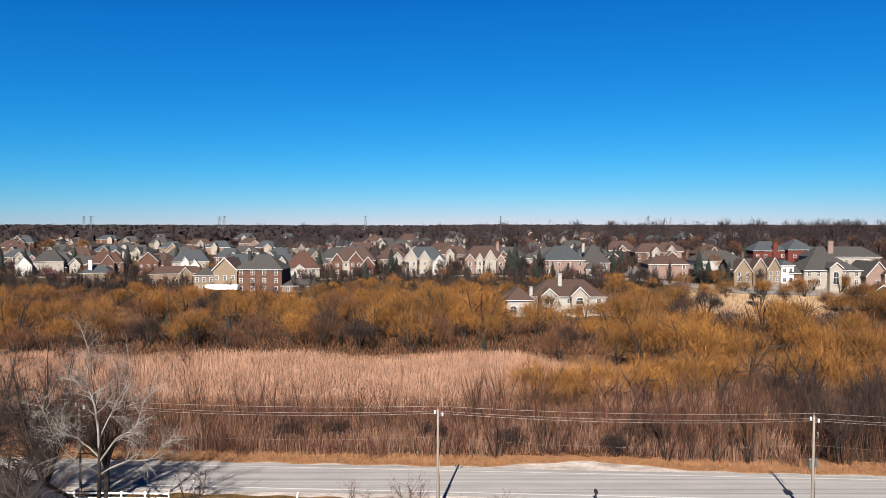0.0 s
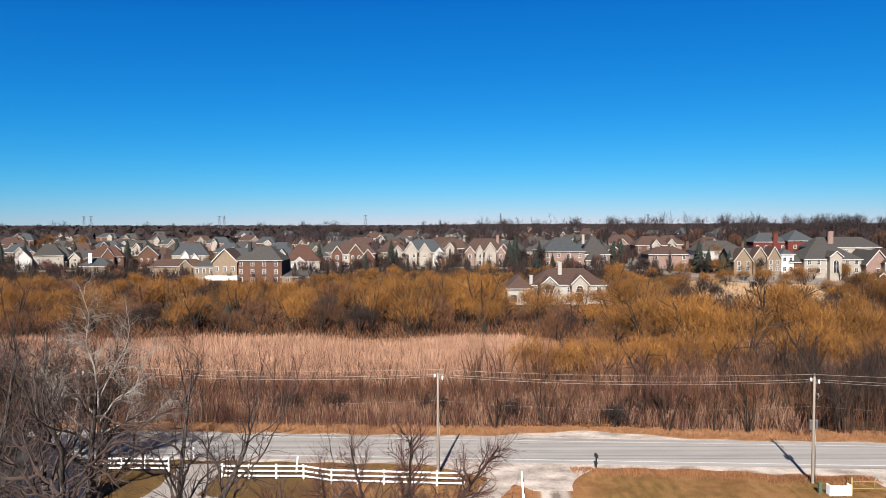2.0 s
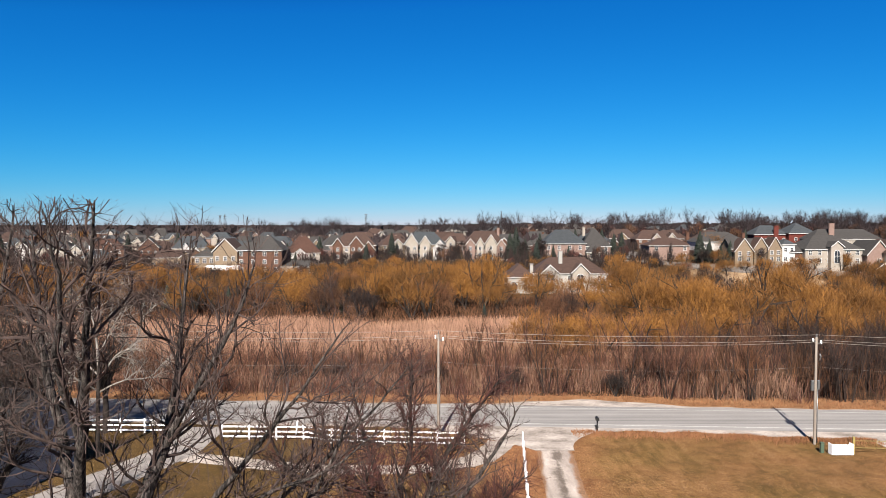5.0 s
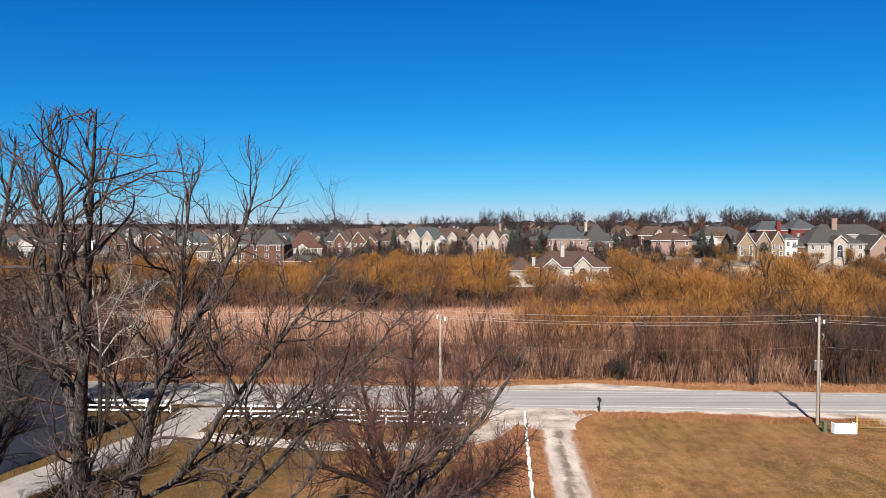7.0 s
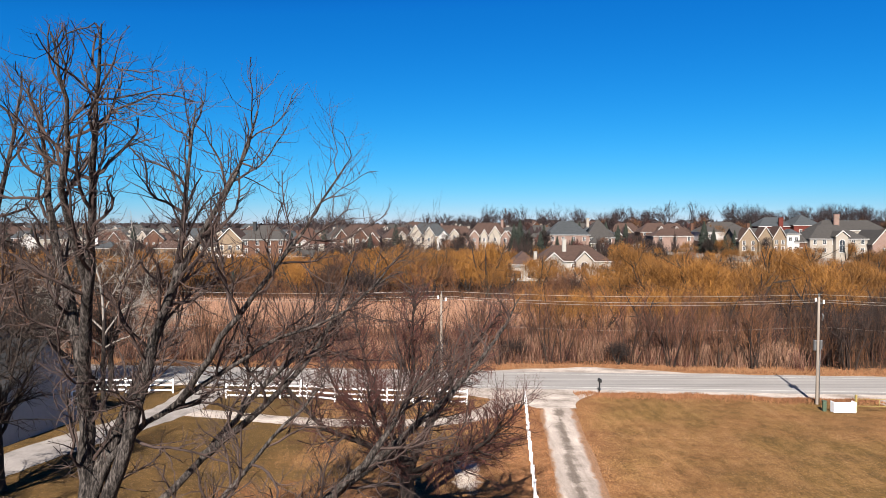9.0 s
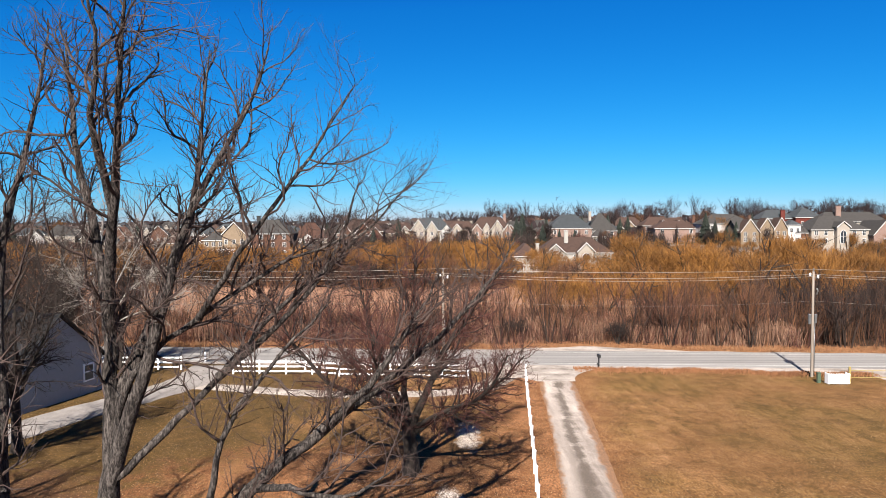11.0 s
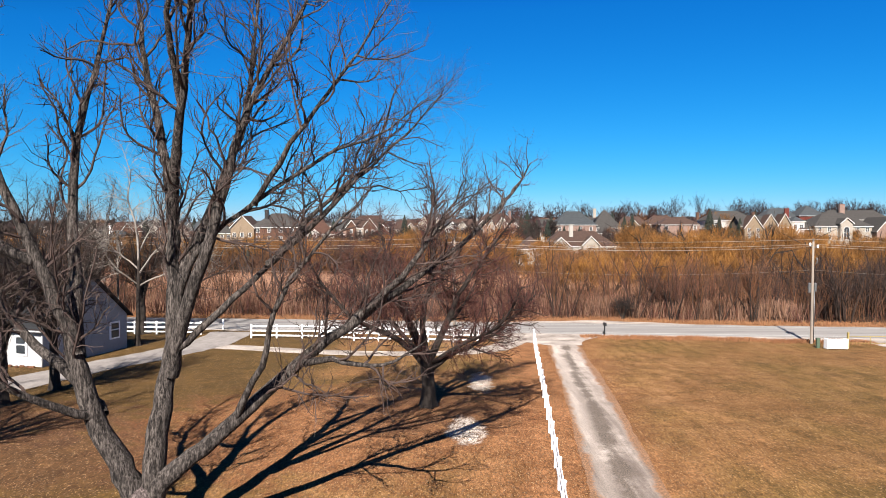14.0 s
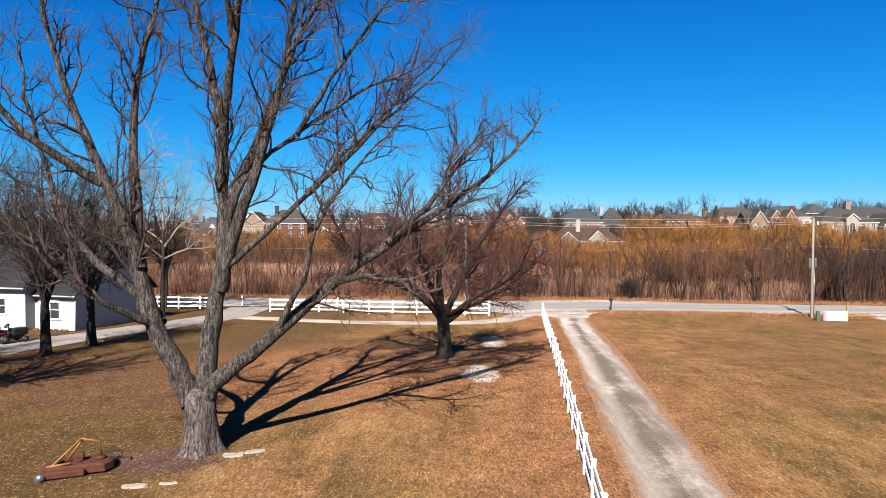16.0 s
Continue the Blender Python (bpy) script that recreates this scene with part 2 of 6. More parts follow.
def track_material():
    """Gravel drive: two pale wheel tracks either side of a brown middle."""
    m, n, l, p = nodes_of("gravel_track")
    pos = place_of(n)
    sep = n.new("ShaderNodeSeparateXYZ")
    l.new(pos, sep.inputs[0])
    rut = noise_of(n, l, pos, 1.0, 5, 0.65, (1.4, 0.12, 1.0))
    blot = noise_of(n, l, pos, 0.5, 6, 0.7)
    fine = noise_of(n, l, pos, 14.0, 4, 0.75)
    u0 = calc(n, l, "SUBTRACT", sep.outputs[0], calc(n, l, "ADD", 4.375, calc(n, l, "MULTIPLY", sep.outputs[1], 0.0925)))
    u = calc(n, l, "ADD", u0, calc(n, l, "MULTIPLY", calc(n, l, "SUBTRACT", rut, 0.5), 1.1))
    f = calc(n, l, "ADD", calc(n, l, "MULTIPLY", blot, 0.55), calc(n, l, "MULTIPLY", rut, 0.45))
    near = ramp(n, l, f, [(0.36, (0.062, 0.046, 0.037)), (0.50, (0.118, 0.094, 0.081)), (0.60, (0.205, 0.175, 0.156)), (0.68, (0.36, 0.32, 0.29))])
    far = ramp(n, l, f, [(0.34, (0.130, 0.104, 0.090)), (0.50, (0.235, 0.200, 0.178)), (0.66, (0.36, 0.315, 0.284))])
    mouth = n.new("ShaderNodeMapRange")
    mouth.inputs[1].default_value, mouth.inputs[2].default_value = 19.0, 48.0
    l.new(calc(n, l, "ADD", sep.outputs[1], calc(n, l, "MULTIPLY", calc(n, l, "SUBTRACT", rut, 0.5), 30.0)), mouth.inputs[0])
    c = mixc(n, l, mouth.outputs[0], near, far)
    # a broken strip of dead grass and mud between the wheel tracks
    strip = calc(n, l, "SUBTRACT", 1.6, calc(n, l, "ADD", calc(n, l, "MULTIPLY", calc(n, l, "ABSOLUTE", u), 2.6), calc(n, l, "MULTIPLY", calc(n, l, "SUBTRACT", blot, 0.42), 4.5)), True)
    c = mixc(n, l, calc(n, l, "MULTIPLY", strip, 0.9), c, ramp(n, l, fine, [(0.35, (0.042, 0.031, 0.024)), (0.65, (0.098, 0.076, 0.060))]))
    # pale crust along the left wheel track
    crust = calc(n, l, "SUBTRACT", 1.0, calc(n, l, "ADD", calc(n, l, "MULTIPLY", calc(n, l, "ABSOLUTE", calc(n, l, "ADD", u, 0.8)), 2.2), calc(n, l, "MULTIPLY", calc(n, l, "SUBTRACT", blot, 0.5), 3.0)), True)
    c = mixc(n, l, calc(n, l, "MULTIPLY", crust, 0.28), c, (0.33, 0.29, 0.262))
    worn = calc(n, l, "ADD", calc(n, l, "ABSOLUTE", u0), calc(n, l, "ADD", calc(n, l, "MULTIPLY", calc(n, l, "SUBTRACT", blot, 0.5), 1.3), calc(n, l, "MULTIPLY", calc(n, l, "SUBTRACT", fine, 0.5), 0.6)))
    litter = ramp(n, l, fine, [(0.35, (0.07, 0.034, 0.016)), (0.65, (0.20, 0.105, 0.052))])
    side = n.new("ShaderNodeMapRange")
    side.inputs[1].default_value, side.inputs[2].default_value = 1.05, 1.3
    l.new(worn, side.inputs[0])
    c = mixc(n, l, side.outputs[0], c, litter)
    c = mixc(n, l, 0.6, c, ramp(n, l, fine, [(0.3, (0.4, 0.4, 0.4)), (0.7, (1.5, 1.45, 1.4))]), "MULTIPLY")
    l.new(c, p.inputs["Base Color"])
    p.inputs["Roughness"].default_value = 0.95
    bumped(n, l, p, fine, 0.5, 0.03)
    return m


def bark_material(name, deep, mid, light):
    """Furrowed bark: long uneven ridges up the stem, paler on their crests, with blotches of lichen."""
    m, n, l, p = nodes_of(name)
    pos = n.new("ShaderNodeTexCoord").outputs["Object"]
    ridge = noise_of(n, l, pos, 4.6, 5, 0.66, (2.8, 2.8, 0.5))
    crack = noise_of(n, l, pos, 15.0, 4, 0.65, (2.0, 2.0, 0.6))
    blot = noise_of(n, l, pos, 1.1, 4, 0.6)
    f = calc(n, l, "ADD", calc(n, l, "MULTIPLY", ridge, 0.6), calc(n, l, "MULTIPLY", crack, 0.4))
    c = ramp(n, l, f, [(0.40, deep), (0.49, mid), (0.60, light)])
    c = mixc(n, l, 0.55, c, ramp(n, l, blot, [(0.35, (0.55, 0.52, 0.5)), (0.6, (1.15, 1.12, 1.1))]), "MULTIPLY")
    l.new(c, p.inputs["Base Color"])
    p.inputs["Roughness"].default_value = 0.95
    p.inputs["Specular IOR Level"].default_value = 0.15
    bumped(n, l, p, f, 1.0, 0.10)
    return m


M_GROUND, M_ROAD, M_TRACK = ground_material(), road_material(), track_material()
M_GRAVEL = surface("shoulder_gravel", (0.085, 0.067, 0.057), (0.310, 0.272, 0.244), 0.55, 0.95, 9.0, (0.6, 1.0, 1.0), 0.6, low=0.34, high=0.62)
M_LINE = surface("worn_road_paint", (0.225, 0.22, 0.211), (0.375, 0.367, 0.352), 2.0, 0.7, 20.0)
M_BARK = bark_material("furrowed_grey_bark", (0.008, 0.0064, 0.006), (0.052, 0.0415, 0.0395), (0.132, 0.108, 0.104))
M_LIMB = bark_material("dark_limb_bark", (0.0055, 0.0046, 0.0043), (0.027, 0.0228, 0.0208), (0.090, 0.078, 0.0715))
M_BARK_DARK = surface("dark_bark", (0.0063, 0.00462, 0.00396), (0.0266, 0.0197, 0.0158), 3.0, 0.95, 22.0, (2.2, 2.2, 0.35), 0.8)
M_TWIG = surface("grey_brown_twigs", (0.0125, 0.0080, 0.0070), (0.050, 0.032, 0.0270), 2.0, 0.9, 20.0, None, 0, 0.3)
M_TWIG_RED = surface("red_brown_twigs", (0.0276, 0.00892, 0.00698), (0.0782, 0.0262, 0.0199), 2.0, 0.9, 20.0, None, 0, 0.3)
M_BRUSH = surface("brown_brush_twigs", (0.010, 0.0042, 0.0021), (0.122, 0.051, 0.0215), 0.8, 0.9, 9.0, None, 0, 0.6)
M_WILLOW = surface("golden_willow_twigs", (0.030, 0.0115, 0.0025), (0.205, 0.088, 0.0145), 0.5, 0.85, 6.0, None, 0, 0.55)
M_GREYCROWN = surface("dark_brown_twigs", (0.0045, 0.0025, 0.0021), (0.024, 0.0132, 0.0105), 0.8, 0.9, 8.0, None, 0, 0.45)
M_PALE = surface("pale_sycamore_bark", (0.06, 0.05, 0.042), (0.21, 0.19, 0.172), 1.3, 0.85, 14.0, None, 0.3)
M_REED = surface("dry_reeds", (0.075, 0.037, 0.0225), (0.262, 0.152, 0.102), 0.25, 0.9, 5.0, None, 0, 0.45)
M_LEAF = surface("fallen_leaves", (0.05, 0.0234, 0.00942), (0.143, 0.0847, 0.0439), 0.8, 0.9, 8.0, None, 0, 0.5)
M_OFFWHITE = surface("white_siding", (0.27, 0.255, 0.244), (0.352, 0.335, 0.322), 1.0, 0.7, 9.0, None, 0.1)
M_REED_BROWN = surface("red_brown_reeds", (0.026, 0.0105, 0.006), (0.110, 0.0465, 0.0275), 0.25, 0.9, 5.0, None, 0, 0.5)
M_SCRUB = surface("red_brown_scrub", (0.013, 0.0048, 0.0030), (0.104, 0.0400, 0.0240), 0.6, 0.9, 8.0, None, 0, 0.6)
M_SAPLING = surface("dark_brown_sapling_bark", (0.0030, 0.0017, 0.0013), (0.036, 0.0205, 0.0145), 2.0, 0.95, 18.0, (2, 2, 0.4), 0.3, 0.5)
M_RED = surface("faded_red_paint", (0.035, 0.004, 0.004), (0.075, 0.008, 0.007), 4.0, 0.6, 20.0, None, 0.1)
M_TRIM = surface("house_trim", (0.26, 0.25, 0.24), (0.40, 0.39, 0.38), 1.0, 0.7, 9.0, None, 0)
M_STUCCO = surface("white_stucco", (0.167, 0.157, 0.141), (0.229, 0.217, 0.201), 0.8, 0.85, 6.0, None, 0.1)
M_STRAW = surface("dry_grass", (0.0781, 0.0311, 0.0127), (0.198, 0.0899, 0.0404), 0.4, 0.9, 5.0, None, 0, 0.3)
M_CONIFER = surface("conifer_needles", (0.0025, 0.0042, 0.0030), (0.0115, 0.0165, 0.0100), 2.0, 0.85, 12.0, None, 0, 0.25)
M_WHITE = surface("white_paint", (0.644, 0.644, 0.653), (0.773, 0.773, 0.782), 3.0, 0.5, 30.0, None, 0.1)
M_POLE = surface("weathered_pole_wood", (0.0876, 0.0715, 0.0577), (0.2, 0.168, 0.141), 2.0, 0.85, 20.0, (3, 3, 0.2), 0.4)
M_METAL = surface("grey_metal", (0.08, 0.0826, 0.0854), (0.133, 0.136, 0.138), 4.0, 0.4, 30.0, None, 0.1, 0, 0.6)
M_WIRE = surface("bright_wire", (0.151, 0.138, 0.126), (0.251, 0.234, 0.218), 2.0, 0.45, 10.0, None, 0, 0, 0.3)
M_BLACK = surface("black_metal", (0.00471, 0.00471, 0.00511), (0.0157, 0.0157, 0.0165), 6.0, 0.5, 30.0, None, 0.1)
M_GREEN = surface("green_metal", (0.0267, 0.0426, 0.0267), (0.0532, 0.0745, 0.0505), 6.0, 0.5, 30.0, None, 0.1)
M_YELLOW = surface("yellow_paint", (0.146, 0.106, 0.0267), (0.2, 0.155, 0.0584), 4.0, 0.55, 30.0, None, 0.1)
M_RUST = surface("rusty_steel", (0.0191, 0.00484, 0.0023), (0.0664, 0.0171, 0.00671), 6.0, 0.85, 45.0, None, 0.5)
M_GOLD = surface("faded_yellow_frame", (0.10, 0.043, 0.008), (0.18, 0.085, 0.018), 6.0, 0.6, 40.0, None, 0.2)
M_STONE = surface("pale_stone", (0.135, 0.11, 0.092), (0.252, 0.218, 0.196), 4.0, 0.9, 25.0, None, 0.5)
M_GLASS = surface("dark_window", (0.00978, 0.0118, 0.0144), (0.0327, 0.038, 0.0445), 0.6, 0.12, 3.0, None, 0)
M_SHINGLE_DARK = surface("charcoal_shingles", (0.0028, 0.0032, 0.0042), (0.0095, 0.0105, 0.0130), 1.5, 0.9, 18.0, (1, 1, 4), 0.3)
M_SHINGLE_GREY = surface("grey_shingles", (0.0169, 0.0154, 0.0146), (0.0321, 0.0293, 0.0278), 0.8, 0.9, 9.0, (1, 1, 4), 0.3, 0.15)
M_SHINGLE_BLUE = surface("blue_grey_shingles", (0.0146, 0.0175, 0.0205), (0.0307, 0.0344, 0.038), 0.8, 0.9, 9.0, (1, 1, 4), 0.3, 0.12)
M_SHINGLE_BROWN = surface("brown_shingles", (0.0211, 0.0113, 0.00836), (0.042, 0.0238, 0.0182), 0.8, 0.9, 9.0, (1, 1, 4), 0.3, 0.15)
M_SHINGLE_RED = surface("rust_brown_shingles", (0.0243, 0.0102, 0.00655), (0.0484, 0.0224, 0.0149), 0.8, 0.9, 9.0, (1, 1, 4), 0.3, 0.1)
M_BRICK = surface("brown_brick", (0.0432, 0.0188, 0.0116), (0.078, 0.0376, 0.0232), 1.0, 0.9, 9.0, None, 0.3, 0.12)
M_BRICK_RED = surface("red_brick", (0.0496, 0.0084, 0.00559), (0.084, 0.017, 0.011), 1.0, 0.9, 9.0, None, 0.3, 0.1)
M_TAN = surface("tan_stone_wall", (0.0925, 0.0644, 0.041), (0.145, 0.108, 0.0744), 1.2, 0.9, 6.0, None, 0.3, 0.1)
M_PINK = surface("pinkish_brick", (0.108, 0.0675, 0.0551), (0.157, 0.106, 0.0877), 1.2, 0.9, 6.0, None, 0.3, 0.1)
M_CREAM = surface("cream_stucco", (0.161, 0.138, 0.114), (0.208, 0.183, 0.157), 0.8, 0.85, 6.0, None, 0.1, 0.06)
M_FAR_WOOD = surface("far_bare_woods", (0.00818, 0.0055, 0.00645), (0.0231, 0.0144, 0.0144), 0.05, 0.95, 0.9, None, 0, 0.3)
M_SIDING = surface("white_clapboard", (0.215, 0.217, 0.224), (0.26, 0.262, 0.269), 3.0, 0.6, 30.0, None, 0.1)
M_STREET = surface("street_concrete", (0.060, 0.054, 0.049), (0.120, 0.109, 0.100), 0.3, 0.9, 5.0, None, 0.2)
M_DRIVE = surface("grey_drive_gravel", (0.10, 0.088, 0.083), (0.215, 0.195, 0.185), 1.0, 0.95, 12.0, (1.0, 0.6, 1.0), 0.5)


# ---------------------------------------------------------------- mesh helpers
def thing(name, label, category, at=(0, 0, 0), group="", kind="", turn=0):
    e = new(name)
    e.matrix_world = pose(*at, 0, 0, turn)
    return tagged(e, label, category, group, kind)


def mesh_ob(name, verts, faces, material, parent=None, smooth=False, label=""):
    me = bpy.data.meshes.new(name)
    me.from_pydata(verts, [], faces)
    if isinstance(material, (list, tuple)):
        for m in material:
            me.materials.append(m)
    else:
        me.materials.append(material)
    if smooth:
        me.polygons.foreach_set("use_smooth", [True] * len(me.polygons))
    me.update()
    ob = new(name, me)
    if parent:
        ob.parent = parent
    if label:
        ob["label"] = label
    return ob


def part(name, bm, material, parent=None, label=""):
    me = bpy.data.meshes.new(name)
    bmesh.ops.recalc_face_normals(bm, faces=bm.faces)
    bm.to_mesh(me)
    bm.free()
    me.materials.append(material)
    ob = new(name, me)
    if parent:
        ob.parent = parent
    if label:
        ob["label"] = label
    return ob


def box(bm, x0, x1, y0, y1, z0, z1, bevel=0.0, turn=None):
    r = bmesh.ops.create_cube(bm, size=1)
    m = Matrix.Translation(((x0 + x1) / 2, (y0 + y1) / 2, (z0 + z1) / 2)) @ Matrix.Diagonal((x1 - x0, y1 - y0, z1 - z0, 1))
    if turn:
        m = turn @ m
    bmesh.ops.transform(bm, matrix=m, verts=r["verts"])
    if bevel:
        es = list({e for v in r["verts"] for e in v.link_edges})
        bmesh.ops.bevel(bm, geom=es, offset=bevel, segments=1, affect="EDGES")
    return bm


def boxpart(name, dims, material, parent, bevel=0.0, label="", turn=None):
    return part(name, box(bmesh.new(), *dims, bevel, turn), material, parent, label)


def tube(V, F, pts, radii, sides=6, cap=True):
    """Adds a tapered tube along pts to the lists V and F."""
    base = len(V)
    n = len(pts)
    ref = Vector((0.31, 0.87, 0.38))
    for i in range(n):
        d = (pts[min(i + 1, n - 1)] - pts[max(i - 1, 0)])
        if d.length < 1e-6:
            d = Vector((0, 0, 1))
        d.normalize()
        u = d.cross(ref)
        if u.length < 0.05:
            u = d.cross(Vector((1, 0, 0)))
        u.normalize()
        w = d.cross(u)
        for k in range(sides):
            a = 2 * math.pi * k / sides
            V.append(pts[i] + (u * math.cos(a) + w * math.sin(a)) * radii[i])
    for i in range(n - 1):
        for k in range(sides):
            a, b = base + i * sides + k, base + i * sides + (k + 1) % sides
            F.append((a, b, b + sides, a + sides))
    if cap:
        F.append(tuple(base + (n - 1) * sides + k for k in range(sides)))


def rod(name, pts, r, material, parent=None, sides=8, label=""):
    V, F = [], []
    tube(V, F, [Vector(p) for p in pts], [r] * len(pts), sides)
    F.append(tuple(reversed(range(sides))))
    return mesh_ob(name, V, F, material, parent, True, label)


def smoothstep(a, b, x):
    t = min(1.0, max(0.0, (x - a) / (b - a)))
    return t * t * (3 - 2 * t)


EYE_Z = 26.37


def pull(x, y):
    """How much nearer, along its bearing, the suburb lies than its street plan: a factor on x, y, height and size."""
    r = x / max(y, 1.0)
    return 1 - (0.075 + 0.02 * smoothstep(0.0, -0.25, r) + 0.07 * smoothstep(0.2, 0.5, r)) * smoothstep(185, 262, y)


def plan_z(x, y):
    near = 0.5 * (1 - smoothstep(30, 52, y))
    side = 0.4 + 3.6 * smoothstep(-110, 10, x) + 1.4 * smoothstep(20, 110, x)
    far = side * smoothstep(190, 275, y)
    return near + far + 0.016 * max(0, min(y, 700) - 290) + 0.004 * max(0, min(y, 2500) - 700)


def ground_z(x, y):
    """The lie of the land: a lawn a little above the road, a flat marsh, then a rise under the suburb."""
    if y < 185:
        return plan_z(x, y)
    u = y
    for _ in range(12):
        u = y / pull(x * u / y, u)
    return EYE_Z - (EYE_Z - plan_z(x * u / y, u)) * y / u


# ---------------------------------------------------------------- ground and roads
def strips(a, b, first, grow):
    out, v, s = [a], a, first
    while v < b:
        v = min(b, v + s)
        out.append(v)
        s *= grow
    return out


ys = [-400, -150, -60] + [-30 + 2.5 * i for i in range(40)] + strips(70, 340, 8, 1.0) + strips(348, 4600, 30, 1.3)
xs = sorted({-v for v in strips(6, 4000, 6, 1.11)} | set(strips(6, 4000, 6, 1.11)) | {0.0})
ys = sorted(set(ys))
V = [(x, y, ground_z(x, y)) for y in ys for x in xs]
W = len(xs)
F = [(j * W + i, j * W + i + 1, (j + 1) * W + i + 1, (j + 1) * W + i) for j in range(len(ys) - 1) for i in range(W - 1)]
tagged(mesh_ob("ground", V, F, M_GROUND, None, True), "winter lawn, dry marsh and rising suburban land", "ground", kind="structure")


def ribbon(name, centre, widths, lift, material, label, category, depth=0.25, parent=None):
    """A strip of road with its own thickness along a centre line of (x, y)."""
    V, F = [], []
    n = len(centre)
    centre = [(x * pull(x, y), y * pull(x, y)) for x, y in centre]
    for i, (x, y) in enumerate(centre):
        a, b = centre[max(i - 1, 0)], centre[min(i + 1, n - 1)]
        d = Vector((b[0] - a[0], b[1] - a[1]))
        d.normalize()
        s = Vector((d.y, -d.x))
        w0, w1 = widths[i]
        for q in (-w0, w1):
            px, py = x + s.x * q, y + s.y * q
            V.append((px, py, ground_z(px, py) + lift))
        for q in (-w0, w1):
            px, py = x + s.x * q, y + s.y * q
            V.append((px, py, ground_z(px, py) + lift - depth))
    for i in range(n - 1):
        a, b = 4 * i, 4 * i + 4
        F += [(a, a + 1, b + 1, b), (a, b, b + 2, a + 2), (a + 1, a + 3, b + 3, b + 1)]
    ob = mesh_ob(name, V, F, material, parent)
    return tagged(ob, label, category, kind="structure")


def bend(pts, step=1.0):
    """Points every step along a smooth curve through pts."""
    out = []
    P = [Vector((*p, 0)) for p in pts]
    for i in range(len(P) - 1):
        p0, p1, p2, p3 = P[max(i - 1, 0)], P[i], P[i + 1], P[min(i + 2, len(P) - 1)]
        k = max(2, int((p2 - p1).length / step))
        for j in range(k):
            t = j / k
            out.append(0.5 * (2 * p1 + (p2 - p0) * t + (2 * p0 - 5 * p1 + 4 * p2 - p3) * t * t + (3 * p1 - p0 - 3 * p2 + p3) * t ** 3))
    out.append(P[-1])
    return [(v.x, v.y) for v in out]


def road_y(x):
    """The road's centre line."""
    return 66.9 - 0.052 * x


rng = random.Random(7)
road_x = [-420, -300, -200, -140] + list(range(-100, 101, 4)) + [140, 200, 300, 420]


def shoulder_far(x):
    return 4.15 + 2.4 * math.exp(-((x - 16) / 8.0) ** 2) + 0.25 * math.sin(x * 0.9) * math.exp(-(x / 60) ** 2)


def shoulder_near(x):
    return 4.6 + 0.9 * smoothstep(24, 32, x) + 0.2 * math.sin(x * 1.3)


gx = [-420, -200] + [x * 0.8 for x in range(-140, 141)] + [200, 420]
V = []
for x in gx:
    V += [(x, road_y(x) + shoulder_far(x), 0.012), (x, road_y(x) - shoulder_near(x), 0.012)]
F = [(2 * i, 2 * i + 1, 2 * i + 3, 2 * i + 2) for i in range(len(gx) - 1)]
tagged(mesh_ob("shoulder", V, F, M_GRAVEL), "pale gravel road shoulder", "gravel", kind="structure")
road = ribbon("road", [(x, road_y(x)) for x in road_x], [(3.75, 3.75)] * len(road_x), 0.05, M_ROAD, "bleached grey two-lane asphalt road", "road", 0.2)
for off, half in ((2.85, 0.06), (-2.85, 0.09)):
    V = []
    for x in road_x:
        V += [(x, road_y(x) + off + half, 0.056), (x, road_y(x) + off - half, 0.056)]
    F = [(2 * i, 2 * i + 1, 2 * i + 3, 2 * i + 2) for i in range(len(road_x) - 1)]
    mesh_ob("edge_line", V, F, M_LINE, road, False, "worn white edge line")

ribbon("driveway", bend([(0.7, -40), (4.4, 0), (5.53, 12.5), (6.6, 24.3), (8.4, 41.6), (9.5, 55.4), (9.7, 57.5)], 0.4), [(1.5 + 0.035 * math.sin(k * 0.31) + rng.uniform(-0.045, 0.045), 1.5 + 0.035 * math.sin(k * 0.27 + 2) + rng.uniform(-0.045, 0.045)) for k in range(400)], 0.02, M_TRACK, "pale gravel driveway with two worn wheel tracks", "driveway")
V = []
for k in range(13):
    u = k / 12
    V += [(7.9 - 11.9 * u ** 1.25, 56.0 + 7.5 * u, 0.036), (11.3 + 5.9 * u ** 2.2, 56.0 + 6.9 * u, 0.036)]
F = [(2 * i, 2 * i + 1, 2 * i + 3, 2 * i + 2) for i in range(12)]
tagged(mesh_ob("driveway_apron", V, F, M_GRAVEL), "pale gravel driveway mouth", "driveway", kind="structure")
loop = bend([(5.0, 58.4), (3.0, 54.4), (-0.6, 52.1), (-4.0, 51.6), (-8.3, 51.6), (-12.7, 52.2), (-17.0, 53.3), (-21.5, 54.4)], 0.5)
ribbon("loop_drive", loop, [(1.0 + rng.uniform(-0.1, 0.1) + 0.5 * smoothstep(-2, 4, x), 1.0 + rng.uniform(-0.1, 0.1)) for x, y in loop], 0.02, M_GRAVEL, "pale gravel loop drive across the lawn", "driveway")
hd = bend([(-38.0, 22.0), (-32.2, 30.0), (-30.0, 35.0), (-28.8, 40.0), (-27.2, 45.5), (-25.0, 50.5), (-23.0, 56.0), (-23.0, 62.6)], 0.6)
ribbon("house_drive", hd, [(2.1 + rng.uniform(-0.12, 0.12), 2.1 + rng.uniform(-0.12, 0.12)) for _ in hd], 0.028, M_DRIVE, "grey gravel drive past the white farmhouse", "driveway")
